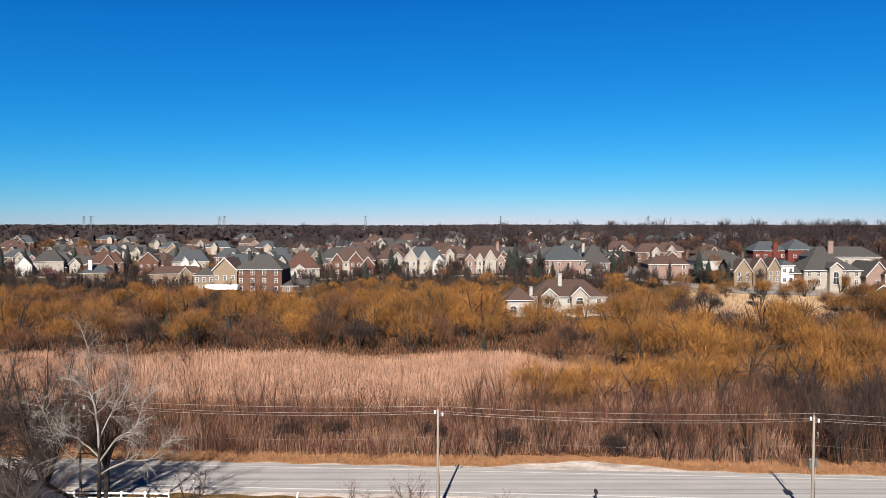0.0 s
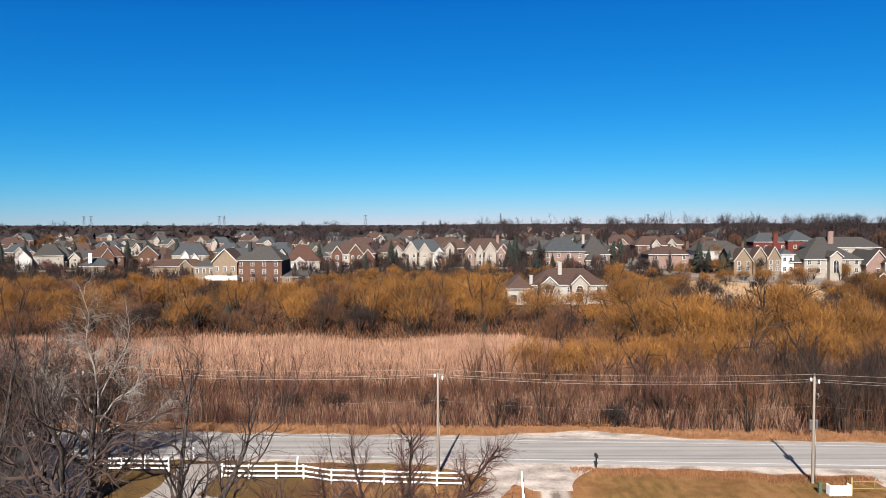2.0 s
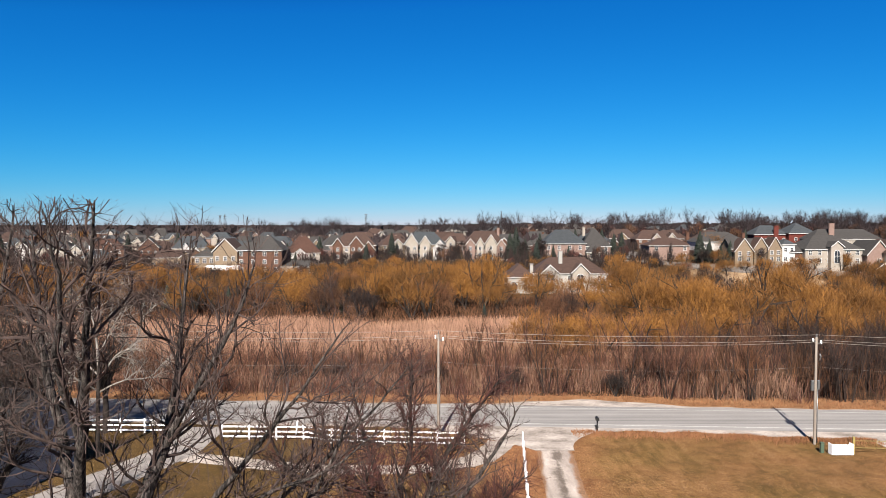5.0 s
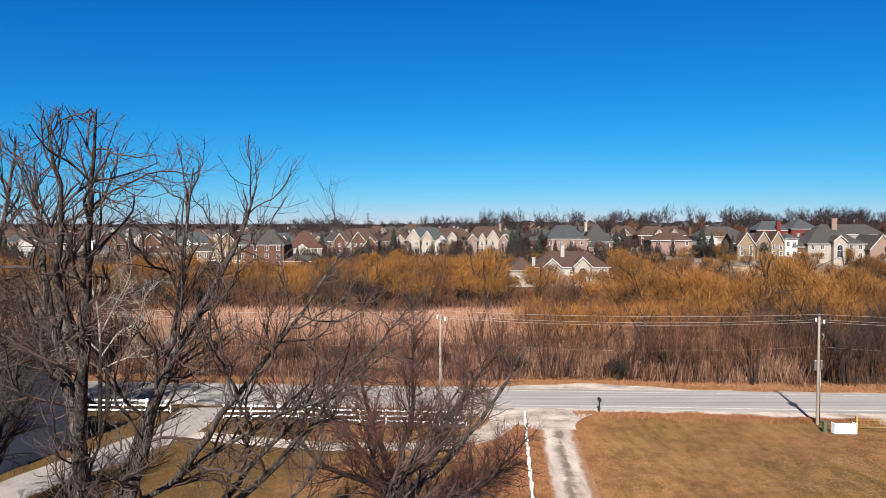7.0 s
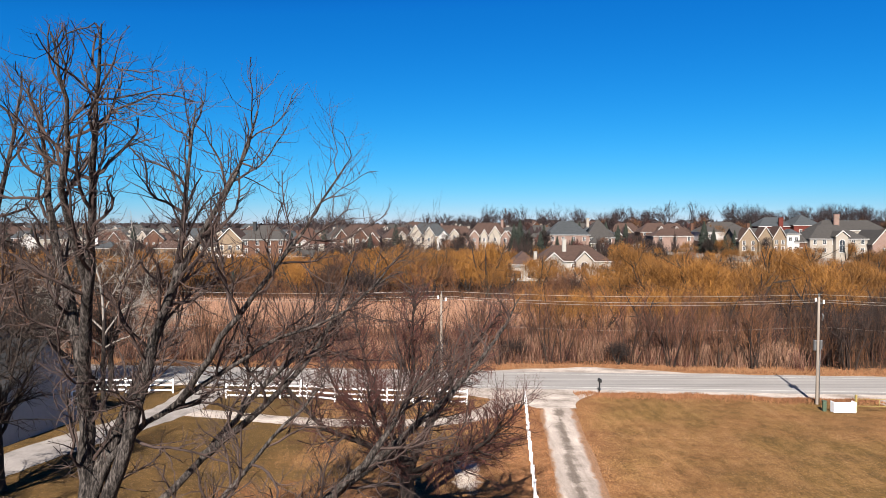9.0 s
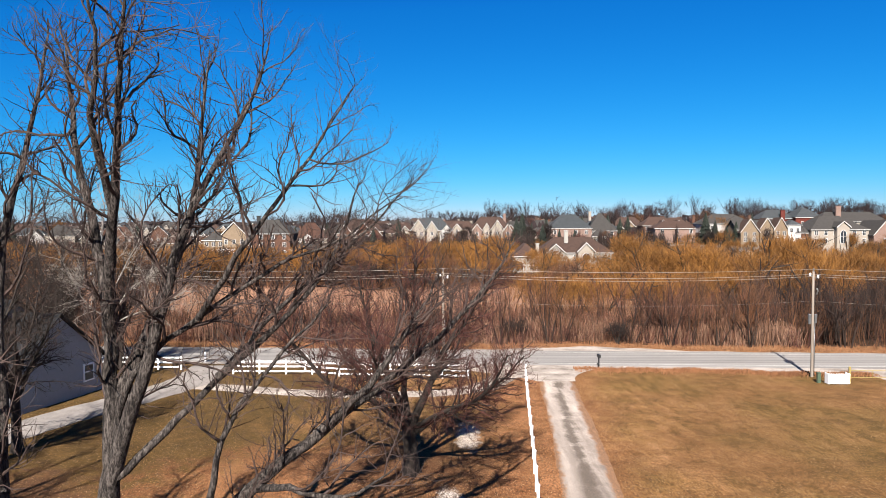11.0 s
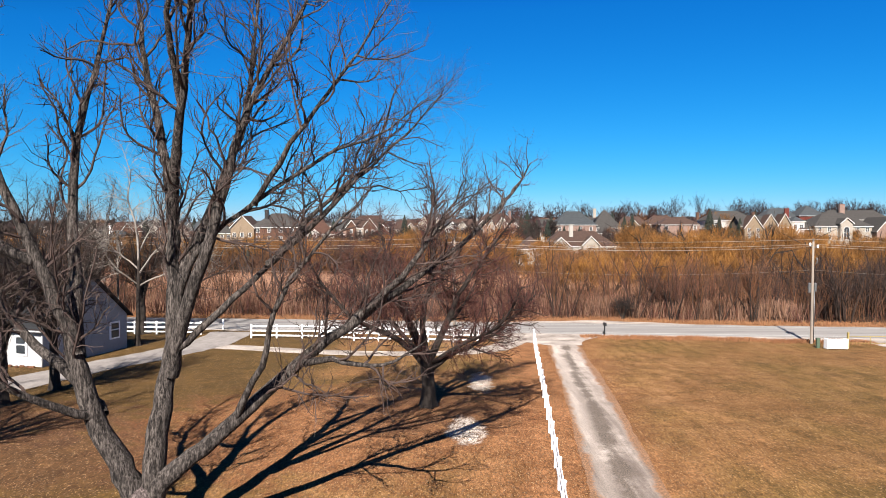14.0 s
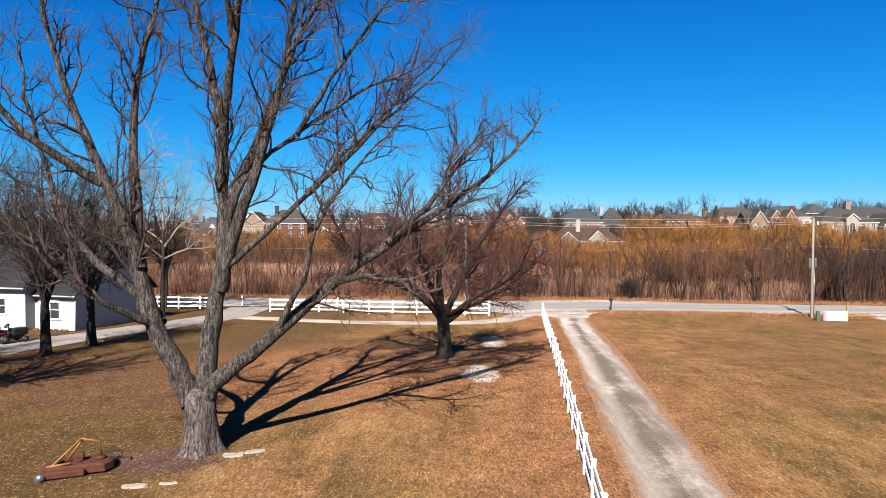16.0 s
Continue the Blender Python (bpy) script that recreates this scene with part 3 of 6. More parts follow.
ribbon("side_drive", bend([(46.0, 20.0), (43.5, 40.0), (41.5, 55.0), (41.0, 62.0)], 2.0), [(2.6, 2.6)] * 60, 0.03, M_GRAVEL, "grey gravel side drive", "driveway")


# ---------------------------------------------------------------- bare trees
def turned(d, ang, rnd):
    """d turned by ang degrees about a chance axis across it."""
    u = d.orthogonal().normalized()
    u.rotate(Matrix.Rotation(rnd.uniform(0, 2 * math.pi), 3, d))
    q = d.copy()
    q.rotate(Matrix.Rotation(radians(ang), 3, u))
    return q.normalized()


def limb_path(rnd, p, d, length, segs, wobble, rise):
    pts = [p.copy()]
    for i in range(segs):
        d = (d + Vector((rnd.gauss(0, wobble), rnd.gauss(0, wobble), rnd.gauss(0, wobble) + rise))).normalized()
        p = p + d * (length / segs)
        pts.append(p.copy())
    return pts


def blade(V, F, pts, radii, rnd):
    """The finest shoots: a narrow tapering strip, bent along pts."""
    a = rnd.uniform(0, math.pi)
    u = Vector((math.cos(a), math.sin(a), rnd.uniform(-0.5, 0.5)))
    b, n = len(V), len(pts)
    for p, r in zip(pts[:-1], radii):
        V += [p - u * r, p + u * r]
    V.append(pts[-1])
    for i in range(n - 2):
        F.append((b + 2 * i, b + 2 * i + 1, b + 2 * i + 3, b + 2 * i + 2))
    F.append((b + 2 * n - 4, b + 2 * n - 3, b + 2 * n - 2))


def grow(rnd, V, F, pts, r0, r1, level, spec, out):
    """Tubes for one limb and, level by level, its branches; the finest go into out."""
    n = len(pts)
    radii = [(r0 + (r1 - r0) * (i / (n - 1)) ** (0.95 if level == 0 else 0.8)) * (1 + rnd.uniform(-0.035, 0.035)) for i in range(n)]
    if "top" in spec and level:
        while len(pts) > 2 and pts[-1].z > spec["top"](pts[-1].x, pts[-1].y):
            pts = pts[:-1]
        n = len(pts)
        radii = radii[:n]
    sides = spec["sides"][min(level, len(spec["sides"]) - 1)]
    A, B = (V, F) if level < spec["fine"] else out
    if sides == 2:
        blade(A, B, pts, radii, rnd)
    else:
        tube(A, B, pts, radii, sides, False)
    if level >= len(spec["count"]):
        return
    length = sum((pts[i + 1] - pts[i]).length for i in range(n - 1))
    k = spec["count"][level]
    k = int(k * length + rnd.random())
    for j in range(k):
        s = spec["from"][level] + (1 - spec["from"][level]) * (j + rnd.random()) / max(k, 1)
        s = min(s, 0.98)
        i = min(int(s * (n - 1)), n - 2)
        t = s * (n - 1) - i
        p = pts[i].lerp(pts[i + 1], t)
        d = turned((pts[i + 1] - pts[i]).normalized(), rnd.uniform(*spec["angle"]), rnd)
        ln = spec["length"][level] * rnd.uniform(0.55, 1.25) * (1.2 - 0.75 * s)
        q = limb_path(rnd, p, d, ln, spec["segs"][min(level, len(spec["segs"]) - 1)], spec["wobble"], spec["rise"])
        ra = min(radii[i] * 0.62, spec["radius"][level])
        grow(rnd, V, F, q, ra, ra * 0.35, level + 1, spec, out)


BIG = dict(count=(1.5, 4.4, 6.6), length=(3.5, 1.35, 0.62), radius=(0.05, 0.019, 0.0115), segs=(8, 4, 3), wobble=0.25, rise=0.10,
           angle=(26, 66), sides=(12, 5, 3, 2), fine=1, top=lambda x, y: 19.7 * math.sqrt(max(0.0, 1 - ((x - 0.5) ** 2 + y * y) / 430.0)))
BIG["from"] = (0.36, 0.14, 0.1)


def smooth_path(pts, per=4):
    P = [Vector(p) for p in pts]
    out = []
    for i in range(len(P) - 1):
        p0, p1, p2, p3 = P[max(i - 1, 0)], P[i], P[i + 1], P[min(i + 2, len(P) - 1)]
        for j in range(per):
            t = j / per
            out.append(0.5 * (2 * p1 + (p2 - p0) * t + (2 * p0 - 5 * p1 + 4 * p2 - p3) * t * t + (3 * p1 - p0 - 3 * p2 + p3) * t ** 3))
    out.append(P[-1])
    return out


def old_tree(label, at, seed, trunk, limbs, spec, bark, twig, name="tree", limb_bark=None):
    """trunk: rings (x, y, z, radius); limbs: (root radius, tip radius, points)."""
    rnd = random.Random(seed)
    t = thing(name, label, "tree", at)
    V, F = [], []
    pts = smooth_path([q[:3] for q in trunk], 4)
    rr = smooth_path([(q[3], 0, 0) for q in trunk], 4)
    sides = 18
    for i, (p, r) in enumerate(zip(pts, rr)):
        for k in range(sides):
            a = 2 * math.pi * k / sides
            lobe = 1 + (0.16 * math.sin(5 * a + 0.7) + 0.10 * math.sin(3 * a)) * max(0, 1 - p.z / 1.6) + 0.05 * math.sin(4 * a + p.z * 1.3) + rnd.uniform(-0.02, 0.02)
            V.append((p.x + math.cos(a) * r.x * lobe, p.y + math.sin(a) * r.x * lobe, p.z))
    for i in range(len(pts) - 1):
        for k in range(sides):
            a, b = i * sides + k, i * sides + (k + 1) % sides
            F.append((a, b, b + sides, a + sides))
    F.append(tuple((len(pts) - 1) * sides + k for k in range(sides)))
    mesh_ob("trunk", V, F, bark, t, True)
    TV, TF = [], []
    for r0, r1, way in limbs:
        LV, LF = [], []
        way = smooth_path(way, 4)
        way = [way[0]] + [p + Vector((rnd.gauss(0, 0.028), rnd.gauss(0, 0.028), rnd.gauss(0, 0.028))) for p in way[1:]]
        grow(rnd, LV, LF, way, r0, r1, 0, spec, (TV, TF))
        mesh_ob("limb", LV, LF, limb_bark or bark, t, True)
    mesh_ob("crown", TV, TF, twig, t)
    return t


# the old tree on the lawn; its limbs in metres from its foot
old_tree("large old bare tree with a furrowed grey trunk on the lawn", (-9.8, 15.7, 0.42), 11,
         [(0, 0, 0, 0.80), (0, 0, 0.25, 0.66), (0.0, 0, 0.7, 0.57), (0.0, 0, 1.3, 0.53), (0.0, 0, 1.8, 0.52), (-0.03, 0, 2.15, 0.44), (0, 0, 2.3, 0.26), (0, 0, 2.36, 0.08)],
         [(0.42, 0.016, [(-0.22, 0, 1.7), (-0.65, -0.05, 2.7), (-1.3, -0.2, 4.1), (-1.8, -0.4, 5.9), (-2.15, -0.6, 7.6), (-2.9, -0.8, 9.6), (-3.8, -1.1, 12.0), (-4.4, -1.4, 14.6), (-4.2, -1.5, 17.0)]),
          (0.22, 0.016, [(-1.3, -0.1, 4.5), (-2.6, 0.5, 5.6), (-4.4, 1.0, 6.8), (-5.9, 1.4, 9.0), (-7.0, 1.6, 12.6), (-7.4, 1.8, 15.0)]),
          (0.24, 0.016, [(-1.85, -0.4, 6.3), (-2.4, 0.5, 8.4), (-2.75, 1.0, 11.0), (-2.7, 1.4, 13.6), (-1.9, 1.6, 16.8), (-1.5, 1.7, 19.4)]),
          (0.17, 0.016, [(-2.9, -0.8, 9.2), (-4.6, -1.9, 10.6), (-6.2, -2.6, 12.8), (-7.2, -3.0, 14.8)]),
          (0.38, 0.016, [(0.15, 0.05, 1.8), (0.2, 0.2, 3.4), (0.35, 0.5, 5.0), (0.5, 0.8, 6.6), (0.5, 0.9, 8.6), (0.42, 1.0, 11.0), (0.0, 1.1, 13.2), (-0.5, 1.2, 15.4), (-0.7, 1.3, 17.2), (-0.8, 1.3, 18.9)]),
          (0.22, 0.016, [(0.5, 0.9, 8.0), (1.4, 1.3, 10.4), (2.2, 1.8, 12.8), (2.7, 2.0, 15.6), (3.0, 2.1, 18.6)]),
          (0.25, 0.016, [(0.55, 0.5, 5.6), (1.1, 0.2, 7.4), (2.0, 0.0, 9.8), (2.7, -0.2, 12.0), (3.4, -0.3, 14.0), (4.6, -0.3, 16.0), (5.4, -0.2, 18.0)]),
          (0.13, 0.014, [(0.9, 0.3, 6.5), (2.0, 0.9, 7.6), (3.3, 1.6, 9.0), (4.8, 2.3, 10.8), (6.4, 2.8, 12.2), (8.0, 3.2, 13.8), (8.8, 3.4, 14.8)]),
          (0.20, 0.016, [(0.42, 1.0, 10.4), (0.9, 0.2, 12.4), (1.6, -0.8, 14.8), (2.3, -1.8, 17.2), (2.9, -2.6, 19.4)]),
          (0.12, 0.016, [(1.3, -0.4, 13.9), (1.4, -1.4, 15.6), (1.9, -2.2, 17.4), (1.9, -2.7, 19.2)]),
          (0.12, 0.014, [(0.5, 0.8, 6.6), (0.9, 0.6, 8.3), (1.7, 0.3, 9.7), (3.3, 0.1, 10.9), (5.6, 0.0, 12.4), (6.9, 0.0, 12.9), (8.8, 0.2, 14.2)]),
          (0.10, 0.016, [(3.3, 0.1, 10.9), (4.6, -0.6, 12.6), (6.2, -1.0, 14.6), (7.6, -1.2, 16.6)]),
          (0.13, 0.016, [(3.3, 1.6, 9.0), (4.8, 1.2, 10.2), (6.6, 0.8, 12.2), (7.6, 0.6, 14.6)]),
          (0.34, 0.016, [(0.1, -0.02, 1.8), (0.6, 0.0, 2.55), (1.35, 0.2, 3.15), (2.6, 0.6, 4.2), (4.4, 1.4, 5.9), (6.2, 2.3, 7.2), (8.0, 3.3, 8.4), (10.0, 4.5, 10.0), (11.6, 5.6, 11.6), (12.4, 6.2, 12.8)]),
          (0.15, 0.016, [(6.0, 2.2, 7.1), (7.6, 2.2, 8.6), (8.8, 2.6, 10.2), (9.8, 3.0, 12.0)]),
          (0.13, 0.016, [(2.4, 0.5, 4.1), (3.5, 0.1, 6.0), (4.2, -0.2, 8.2), (5.6, -0.3, 10.0), (7.0, -0.2, 11.4)]),
          (0.14, 0.016, [(4.3, 1.4, 5.8), (5.6, 0.6, 6.1), (7.2, 0.2, 6.0), (8.6, 0.2, 6.8)]),
          (0.16, 0.016, [(-1.3, -0.2, 4.4), (-2.3, -1.4, 5.2), (-3.6, -2.6, 6.6), (-4.2, -3.2, 9.0)])],
         BIG, M_BARK, M_TWIG, limb_bark=M_LIMB)

MID = dict(count=(3.3, 5.2, 7.0), length=(3.1, 1.5, 0.75), radius=(0.045, 0.021, 0.0165), segs=(6, 4, 2), wobble=0.22, rise=0.05,
           angle=(25, 65), sides=(8, 4, 3, 2), fine=2)
MID["from"] = (0.25, 0.12, 0.1)


def ring_limbs(seed, n, height, start, spread, r):
    """Main limbs set round a stem, leaning out and turning up."""
    rnd = random.Random(seed)
    out = []
    for i in range(n):
        a = 2 * math.pi * (i + rnd.uniform(-0.3, 0.3)) / n
        s = spread * rnd.uniform(0.6, 1.1)
        z0 = start * rnd.uniform(0.8, 1.25)
        top = height * rnd.uniform(0.75, 1.0)
        c, q = math.cos(a), math.sin(a)
        out.append((r * rnd.uniform(0.7, 1.0), 0.02, [(0, 0, z0), (c * s * 0.3, q * s * 0.3, z0 + (top - z0) * 0.25), (c * s * 0.65, q * s * 0.65, z0 + (top - z0) * 0.58), (c * s, q * s, top)]))
    return out


old_tree("bare dark tree with dense red-brown twigs beside the gravel drive", (-1.9, 33.3, 0.4), 23,
         [(0, 0, 0, 0.58), (0, 0, 0.4, 0.44), (0, 0, 1.4, 0.36), (-0.1, 0, 2.6, 0.36), (-0.1, 0, 3.3, 0.25)],
         [(0.24, 0.03, [(0.0, 0.0, 2.5), (1.0, 0.2, 4.8), (2.0, 0.8, 6.9), (3.6, 1.0, 9.1), (4.9, 1.2, 10.8)]),
          (0.22, 0.03, [(-0.1, 0.0, 2.7), (-0.3, -0.5, 5.4), (0.3, -1.0, 7.8), (0.3, -1.3, 10.2), (0.4, -1.4, 12.1)]),
          (0.2, 0.03, [(-0.1, 0.0, 2.9), (-1.3, 0.6, 5.4), (-2.3, 1.5, 7.8), (-3.1, 2.0, 10.6)]),
          (0.2, 0.03, [(-0.2, 0.0, 2.4), (-1.6, -0.4, 3.9), (-4.1, -1.0, 5.2), (-5.9, -1.3, 7.3), (-6.7, -1.4, 8.9)]),
          (0.18, 0.03, [(0.1, 0.0, 2.2), (1.5, -0.5, 3.2), (3.8, -1.2, 4.5), (5.9, -1.5, 6.7)]),
          (0.15, 0.03, [(0.0, 0.0, 2.4), (0.8, 1.6, 4.2), (2.3, 3.6, 5.8), (3.3, 4.6, 8.2)]),
          (0.15, 0.03, [(-0.1, 0.0, 2.5), (-0.7, -1.9, 4.3), (-1.3, -3.8, 6.3), (-1.5, -4.9, 8.2)]),
          (0.15, 0.03, [(0.2, 0.0, 2.6), (1.8, -1.8, 3.9), (3.8, -3.3, 5.2), (4.9, -4.1, 7.3)]),
          (0.15, 0.03, [(-0.1, 0.1, 2.6), (-2.2, 1.9, 4.5), (-4.4, 3.3, 6.3), (-5.1, 3.8, 8.6)])],
         MID, M_BARK_DARK, M_TWIG_RED)

LIGHT = dict(MID, count=(2.0, 3.2, 3.7), radius=(0.05, 0.026, 0.019), sides=(7, 4, 3, 2), segs=(5, 3, 2))
LIGHT["from"] = (0.2, 0.12, 0.1)
for i, (x, y, h, lab, bark, out) in enumerate([(-26.0, 32.6, 12.0, "bare tree with a dark straight trunk beside the drive", M_BARK_DARK, 3.4),
                                               (-25.6, 36.8, 11.0, "bare tree with a grey trunk beside the drive", M_BARK_DARK, 3.2),
                                               (-34.5, 56.5, 15.5, "bare dark tree behind the white house", M_BARK_DARK, 3.8),
                                               (-43.0, 54.0, 15.0, "bare grey tree behind the white house", M_BARK_DARK, 4.0),
                                               (-37.0, 60.5, 16.0, "bare dark tree behind the white house", M_BARK_DARK, 3.6),
                                               (-31.5, 61.0, 13.0, "bare dark tree beside the road", M_BARK_DARK, 3.2),
                                               (-41.0, 58.0, 15.5, "bare dark tree behind the white house", M_BARK_DARK, 3.8),
                                               (-33.5, 48.5, 13.0, "bare dark tree behind the white house", M_BARK_DARK, 4.4),
                                               (-39.0, 50.0, 14.0, "bare dark tree behind the white house", M_BARK_DARK, 4.6),
                                               (-24.6, 20.0, 13.0, "bare grey tree on the lawn", M_BARK, 4.6), (-30.0, 22.5, 14.0, "bare grey tree on the lawn", M_BARK, 4.8), (-36.0, 24.0, 13.0, "bare grey tree on the lawn", M_BARK, 4.8)]):
    old_tree(lab, (x, y, ground_z(x, y) - 0.05), 40 + i, [(0, 0, 0, 0.42), (0, 0, 0.5, 0.3), (0, 0, 2.5, 0.26), (0, 0, 3.6, 0.2), (0.1, 0, h * 0.55, 0.12)],
             ring_limbs(60 + i, 9 if bark is M_BARK else 7, h, 3.2, out, 0.16), LIGHT, bark, M_SAPLING)


SYC = dict(LIGHT, count=(2.2, 3.6, 4.6), length=(3.2, 1.6, 0.8), radius=(0.05, 0.024, 0.016), wobble=0.24, rise=0.0, angle=(25, 70))
old_tree("tall pale-barked sycamore with wide white limbs behind the farmhouse", (-28.9, 54.5, ground_z(-28.9, 54.5) - 0.05), 47,
         [(0, 0, 0, 0.32), (0, 0, 0.6, 0.22), (0.1, 0, 4, 0.17), (0.2, 0, 7.5, 0.13), (0.2, 0, 8.4, 0.08)],
         [(0.12, 0.014, [(0.2, 0, 7.5), (0.0, 0, 10.5), (-0.8, 0.2, 13.2), (-0.6, 0.2, 15.6), (-1.6, 0.2, 18.4)]),
          (0.085, 0.014, [(0.2, 0, 6.5), (1.8, -0.2, 8.6), (3.4, -0.4, 9.6), (4.4, -0.5, 12.0), (6.2, -0.6, 13.4)]),
          (0.08, 0.014, [(0.15, 0, 5.4), (2.0, 0.4, 6.4), (4.2, 0.6, 6.6), (5.6, 0.7, 8.0), (7.6, 0.9, 8.2)]),
          (0.085, 0.014, [(0.1, 0, 7.0), (-1.8, 0.4, 8.4), (-3.4, 0.6, 8.8), (-4.6, 0.6, 10.8), (-6.6, 0.6, 11.4)]),
          (0.07, 0.014, [(0.1, 0, 8.2), (1.0, 0.8, 10.8), (2.2, 1.2, 13.4), (2.0, 1.4, 16.2)]),
          (0.07, 0.014, [(0.1, 0, 5.6), (-1.4, -1.4, 7.4), (-2.4, -2.2, 9.8), (-3.6, -2.6, 13.2)])],
         SYC, M_BARK_DARK, M_PALE, limb_bark=M_PALE)


# ---------------------------------------------------------------- thickets and willows: a few moulds, then copies
def bush_mould(seed, height, stems, spread, spec, bark, twig, name, label, category="tree", lean=0.2):
    rnd = random.Random(seed)
    t = thing(name, label, category, (0, 0, 0))
    V, F, TV, TF = [], [], [], []
    for i in range(stems):
        a = rnd.uniform(0, 2 * math.pi)
        p = Vector((math.cos(a), math.sin(a), 0)) * spread * rnd.uniform(0, 0.35)
        d = Vector((math.cos(a) * lean * rnd.uniform(0.2, 1.4), math.sin(a) * lean * rnd.uniform(0.2, 1.4), 1)).normalized()
        h = height * rnd.uniform(0.6, 1.0)
        way = limb_path(rnd, p, d, h, 7, 0.07, 0.02)
        grow(rnd, V, F, way, spec["stem"] * rnd.uniform(0.6, 1.0), 0.015, 0, spec, (TV, TF))
    tagged(mesh_ob("trunk", V, F, bark, t), kind="stuff")
    tagged(mesh_ob("crown", TV, TF, twig, t), kind="stuff")
    return t


def strand_crown(rnd, height, spread, strands, thick, droop):
    """Fine upswept shoots of a willow, fanned out from the lobes of a rounded, uneven dome; a few hang."""
    V, F = [], []
    lobes = []
    for k in range(13):
        a, u = rnd.uniform(0, 2 * math.pi), math.sqrt(rnd.random())
        lobes.append((math.cos(a) * spread * 0.72 * u, math.sin(a) * spread * 0.72 * u, height * (0.72 - 0.34 * u * u) * rnd.uniform(0.72, 1.0), spread * rnd.uniform(0.26, 0.44)))
    for i in range(strands):
        lx, ly, lz, lr = rnd.choice(lobes)
        d = Vector((rnd.gauss(0, 1), rnd.gauss(0, 1), rnd.gauss(0.45, 0.8))).normalized()
        s = lr * rnd.uniform(0.15, 1.0) ** 0.6
        p = Vector((lx + d.x * s, ly + d.y * s, lz + d.z * s * 1.1))
        if p.z < 0.25:
            continue
        hang = rnd.random() < droop
        q = Vector((d.x * 0.75 + rnd.gauss(0, 0.35), d.y * 0.75 + rnd.gauss(0, 0.35), -0.8 if hang else 0.7 + rnd.gauss(0, 0.25))).normalized()
        blade(V, F, [p, p + q * rnd.uniform(0.6, 1.7)], [thick * rnd.uniform(0.6, 1.3)], rnd)
    return V, F


def willow_mould(seed, height, spread, strands, thick, droop, twig, label, bark=None, name="willow", forks=3):
    rnd = random.Random(seed)
    t = thing(name, label, "tree", (0, 0, 0))
    V, F = [], []
    LV, LF = [], []
    for i in range(rnd.randint(3, 5)):
        a = rnd.uniform(0, 2 * math.pi)
        d = Vector((math.cos(a) * 0.45, math.sin(a) * 0.45, 1)).normalized()
        way = limb_path(rnd, Vector((math.cos(a) * 0.1, math.sin(a) * 0.1, 0)), d, height * rnd.uniform(0.6, 0.85), 6, 0.10, 0.02)
        tube(V if i == 0 else LV, F if i == 0 else LF, way, [0.24 * (1 - 0.13 * k) for k in range(len(way))], 5, False)
        for k in range(forks):
            i0 = rnd.randint(2, 5)
            q = limb_path(rnd, way[i0], turned((way[i0 + 1] - way[i0]).normalized(), rnd.uniform(30, 60), rnd), spread * rnd.uniform(0.4, 0.8), 4, 0.12, 0.04)
            tube(LV, LF, q, [0.085, 0.065, 0.05, 0.035, 0.02], 3, False)
    mesh_ob("trunk", V, F, bark or M_BARK_DARK, t)
    tagged(mesh_ob("fork", LV, LF, bark or M_BARK_DARK, t), kind="stuff")
    V, F = strand_crown(rnd, height, spread, strands, thick, droop)
    tagged(mesh_ob("crown", V, F, twig, t), kind="stuff")
    return t


def scatter(mould, spots, group=""):
    """Copies of a mould at (x, y, scale, turn); the first spot takes the mould itself."""
    if group:
        mould["group"] = group
    first = True
    for x, y, s, turn in spots:
        k = pull(x, y)
        x, y, s = x * k, y * k, s * k
        m = pose(x, y, ground_z(x, y) - 0.08, 0, 0, turn)
        if first:
            mould.matrix_basis = m
            mould.scale = (s, s, s)
            first = False
        else:
            ob = copy_thing(mould, m)
            ob.scale = (s, s, s)


SAPLING = dict(count=(2.4, 3.0), length=(2.5, 1.0), radius=(0.034, 0.016), segs=(4, 2), wobble=0.13, rise=0.05, angle=(18, 52), sides=(5, 2, 2), fine=1, stem=0.10)
SAPLING["from"] = (0.25, 0.1)
SCRUB = dict(count=(2.8, 3.4), length=(1.1, 0.5), radius=(0.020, 0.014), segs=(3, 2), wobble=0.2, rise=0.02, angle=(22, 70), sides=(3, 2, 2), fine=1, stem=0.035)
SCRUB["from"] = (0.15, 0.1)
rng = random.Random(3)
moulds = [bush_mould(100 + i, 8.2 - 0.4 * i, 4 + i % 2, 1.8, SAPLING, M_SAPLING, M_BRUSH if i % 2 else M_SCRUB, "bare_sapling", "bare dark-stemmed sapling clump beside the road", "sapling", 0.28) for i in range(5)]
moulds += [bush_mould(110 + i, 7.8, 7, 2.4, SAPLING, M_SAPLING, M_GREYCROWN, "bare_sapling", "dense dark clump of bare saplings beside the road", "sapling", 0.3) for i in range(2)]
moulds += [bush_mould(120 + i, 2.7, 15, 2.6, SCRUB, M_TWIG_RED, M_SCRUB, "bare_shrub", "low red-brown bare shrub beside the road", "shrub", 0.75) for i in range(2)]
spots = [[] for _ in moulds]
N = 250
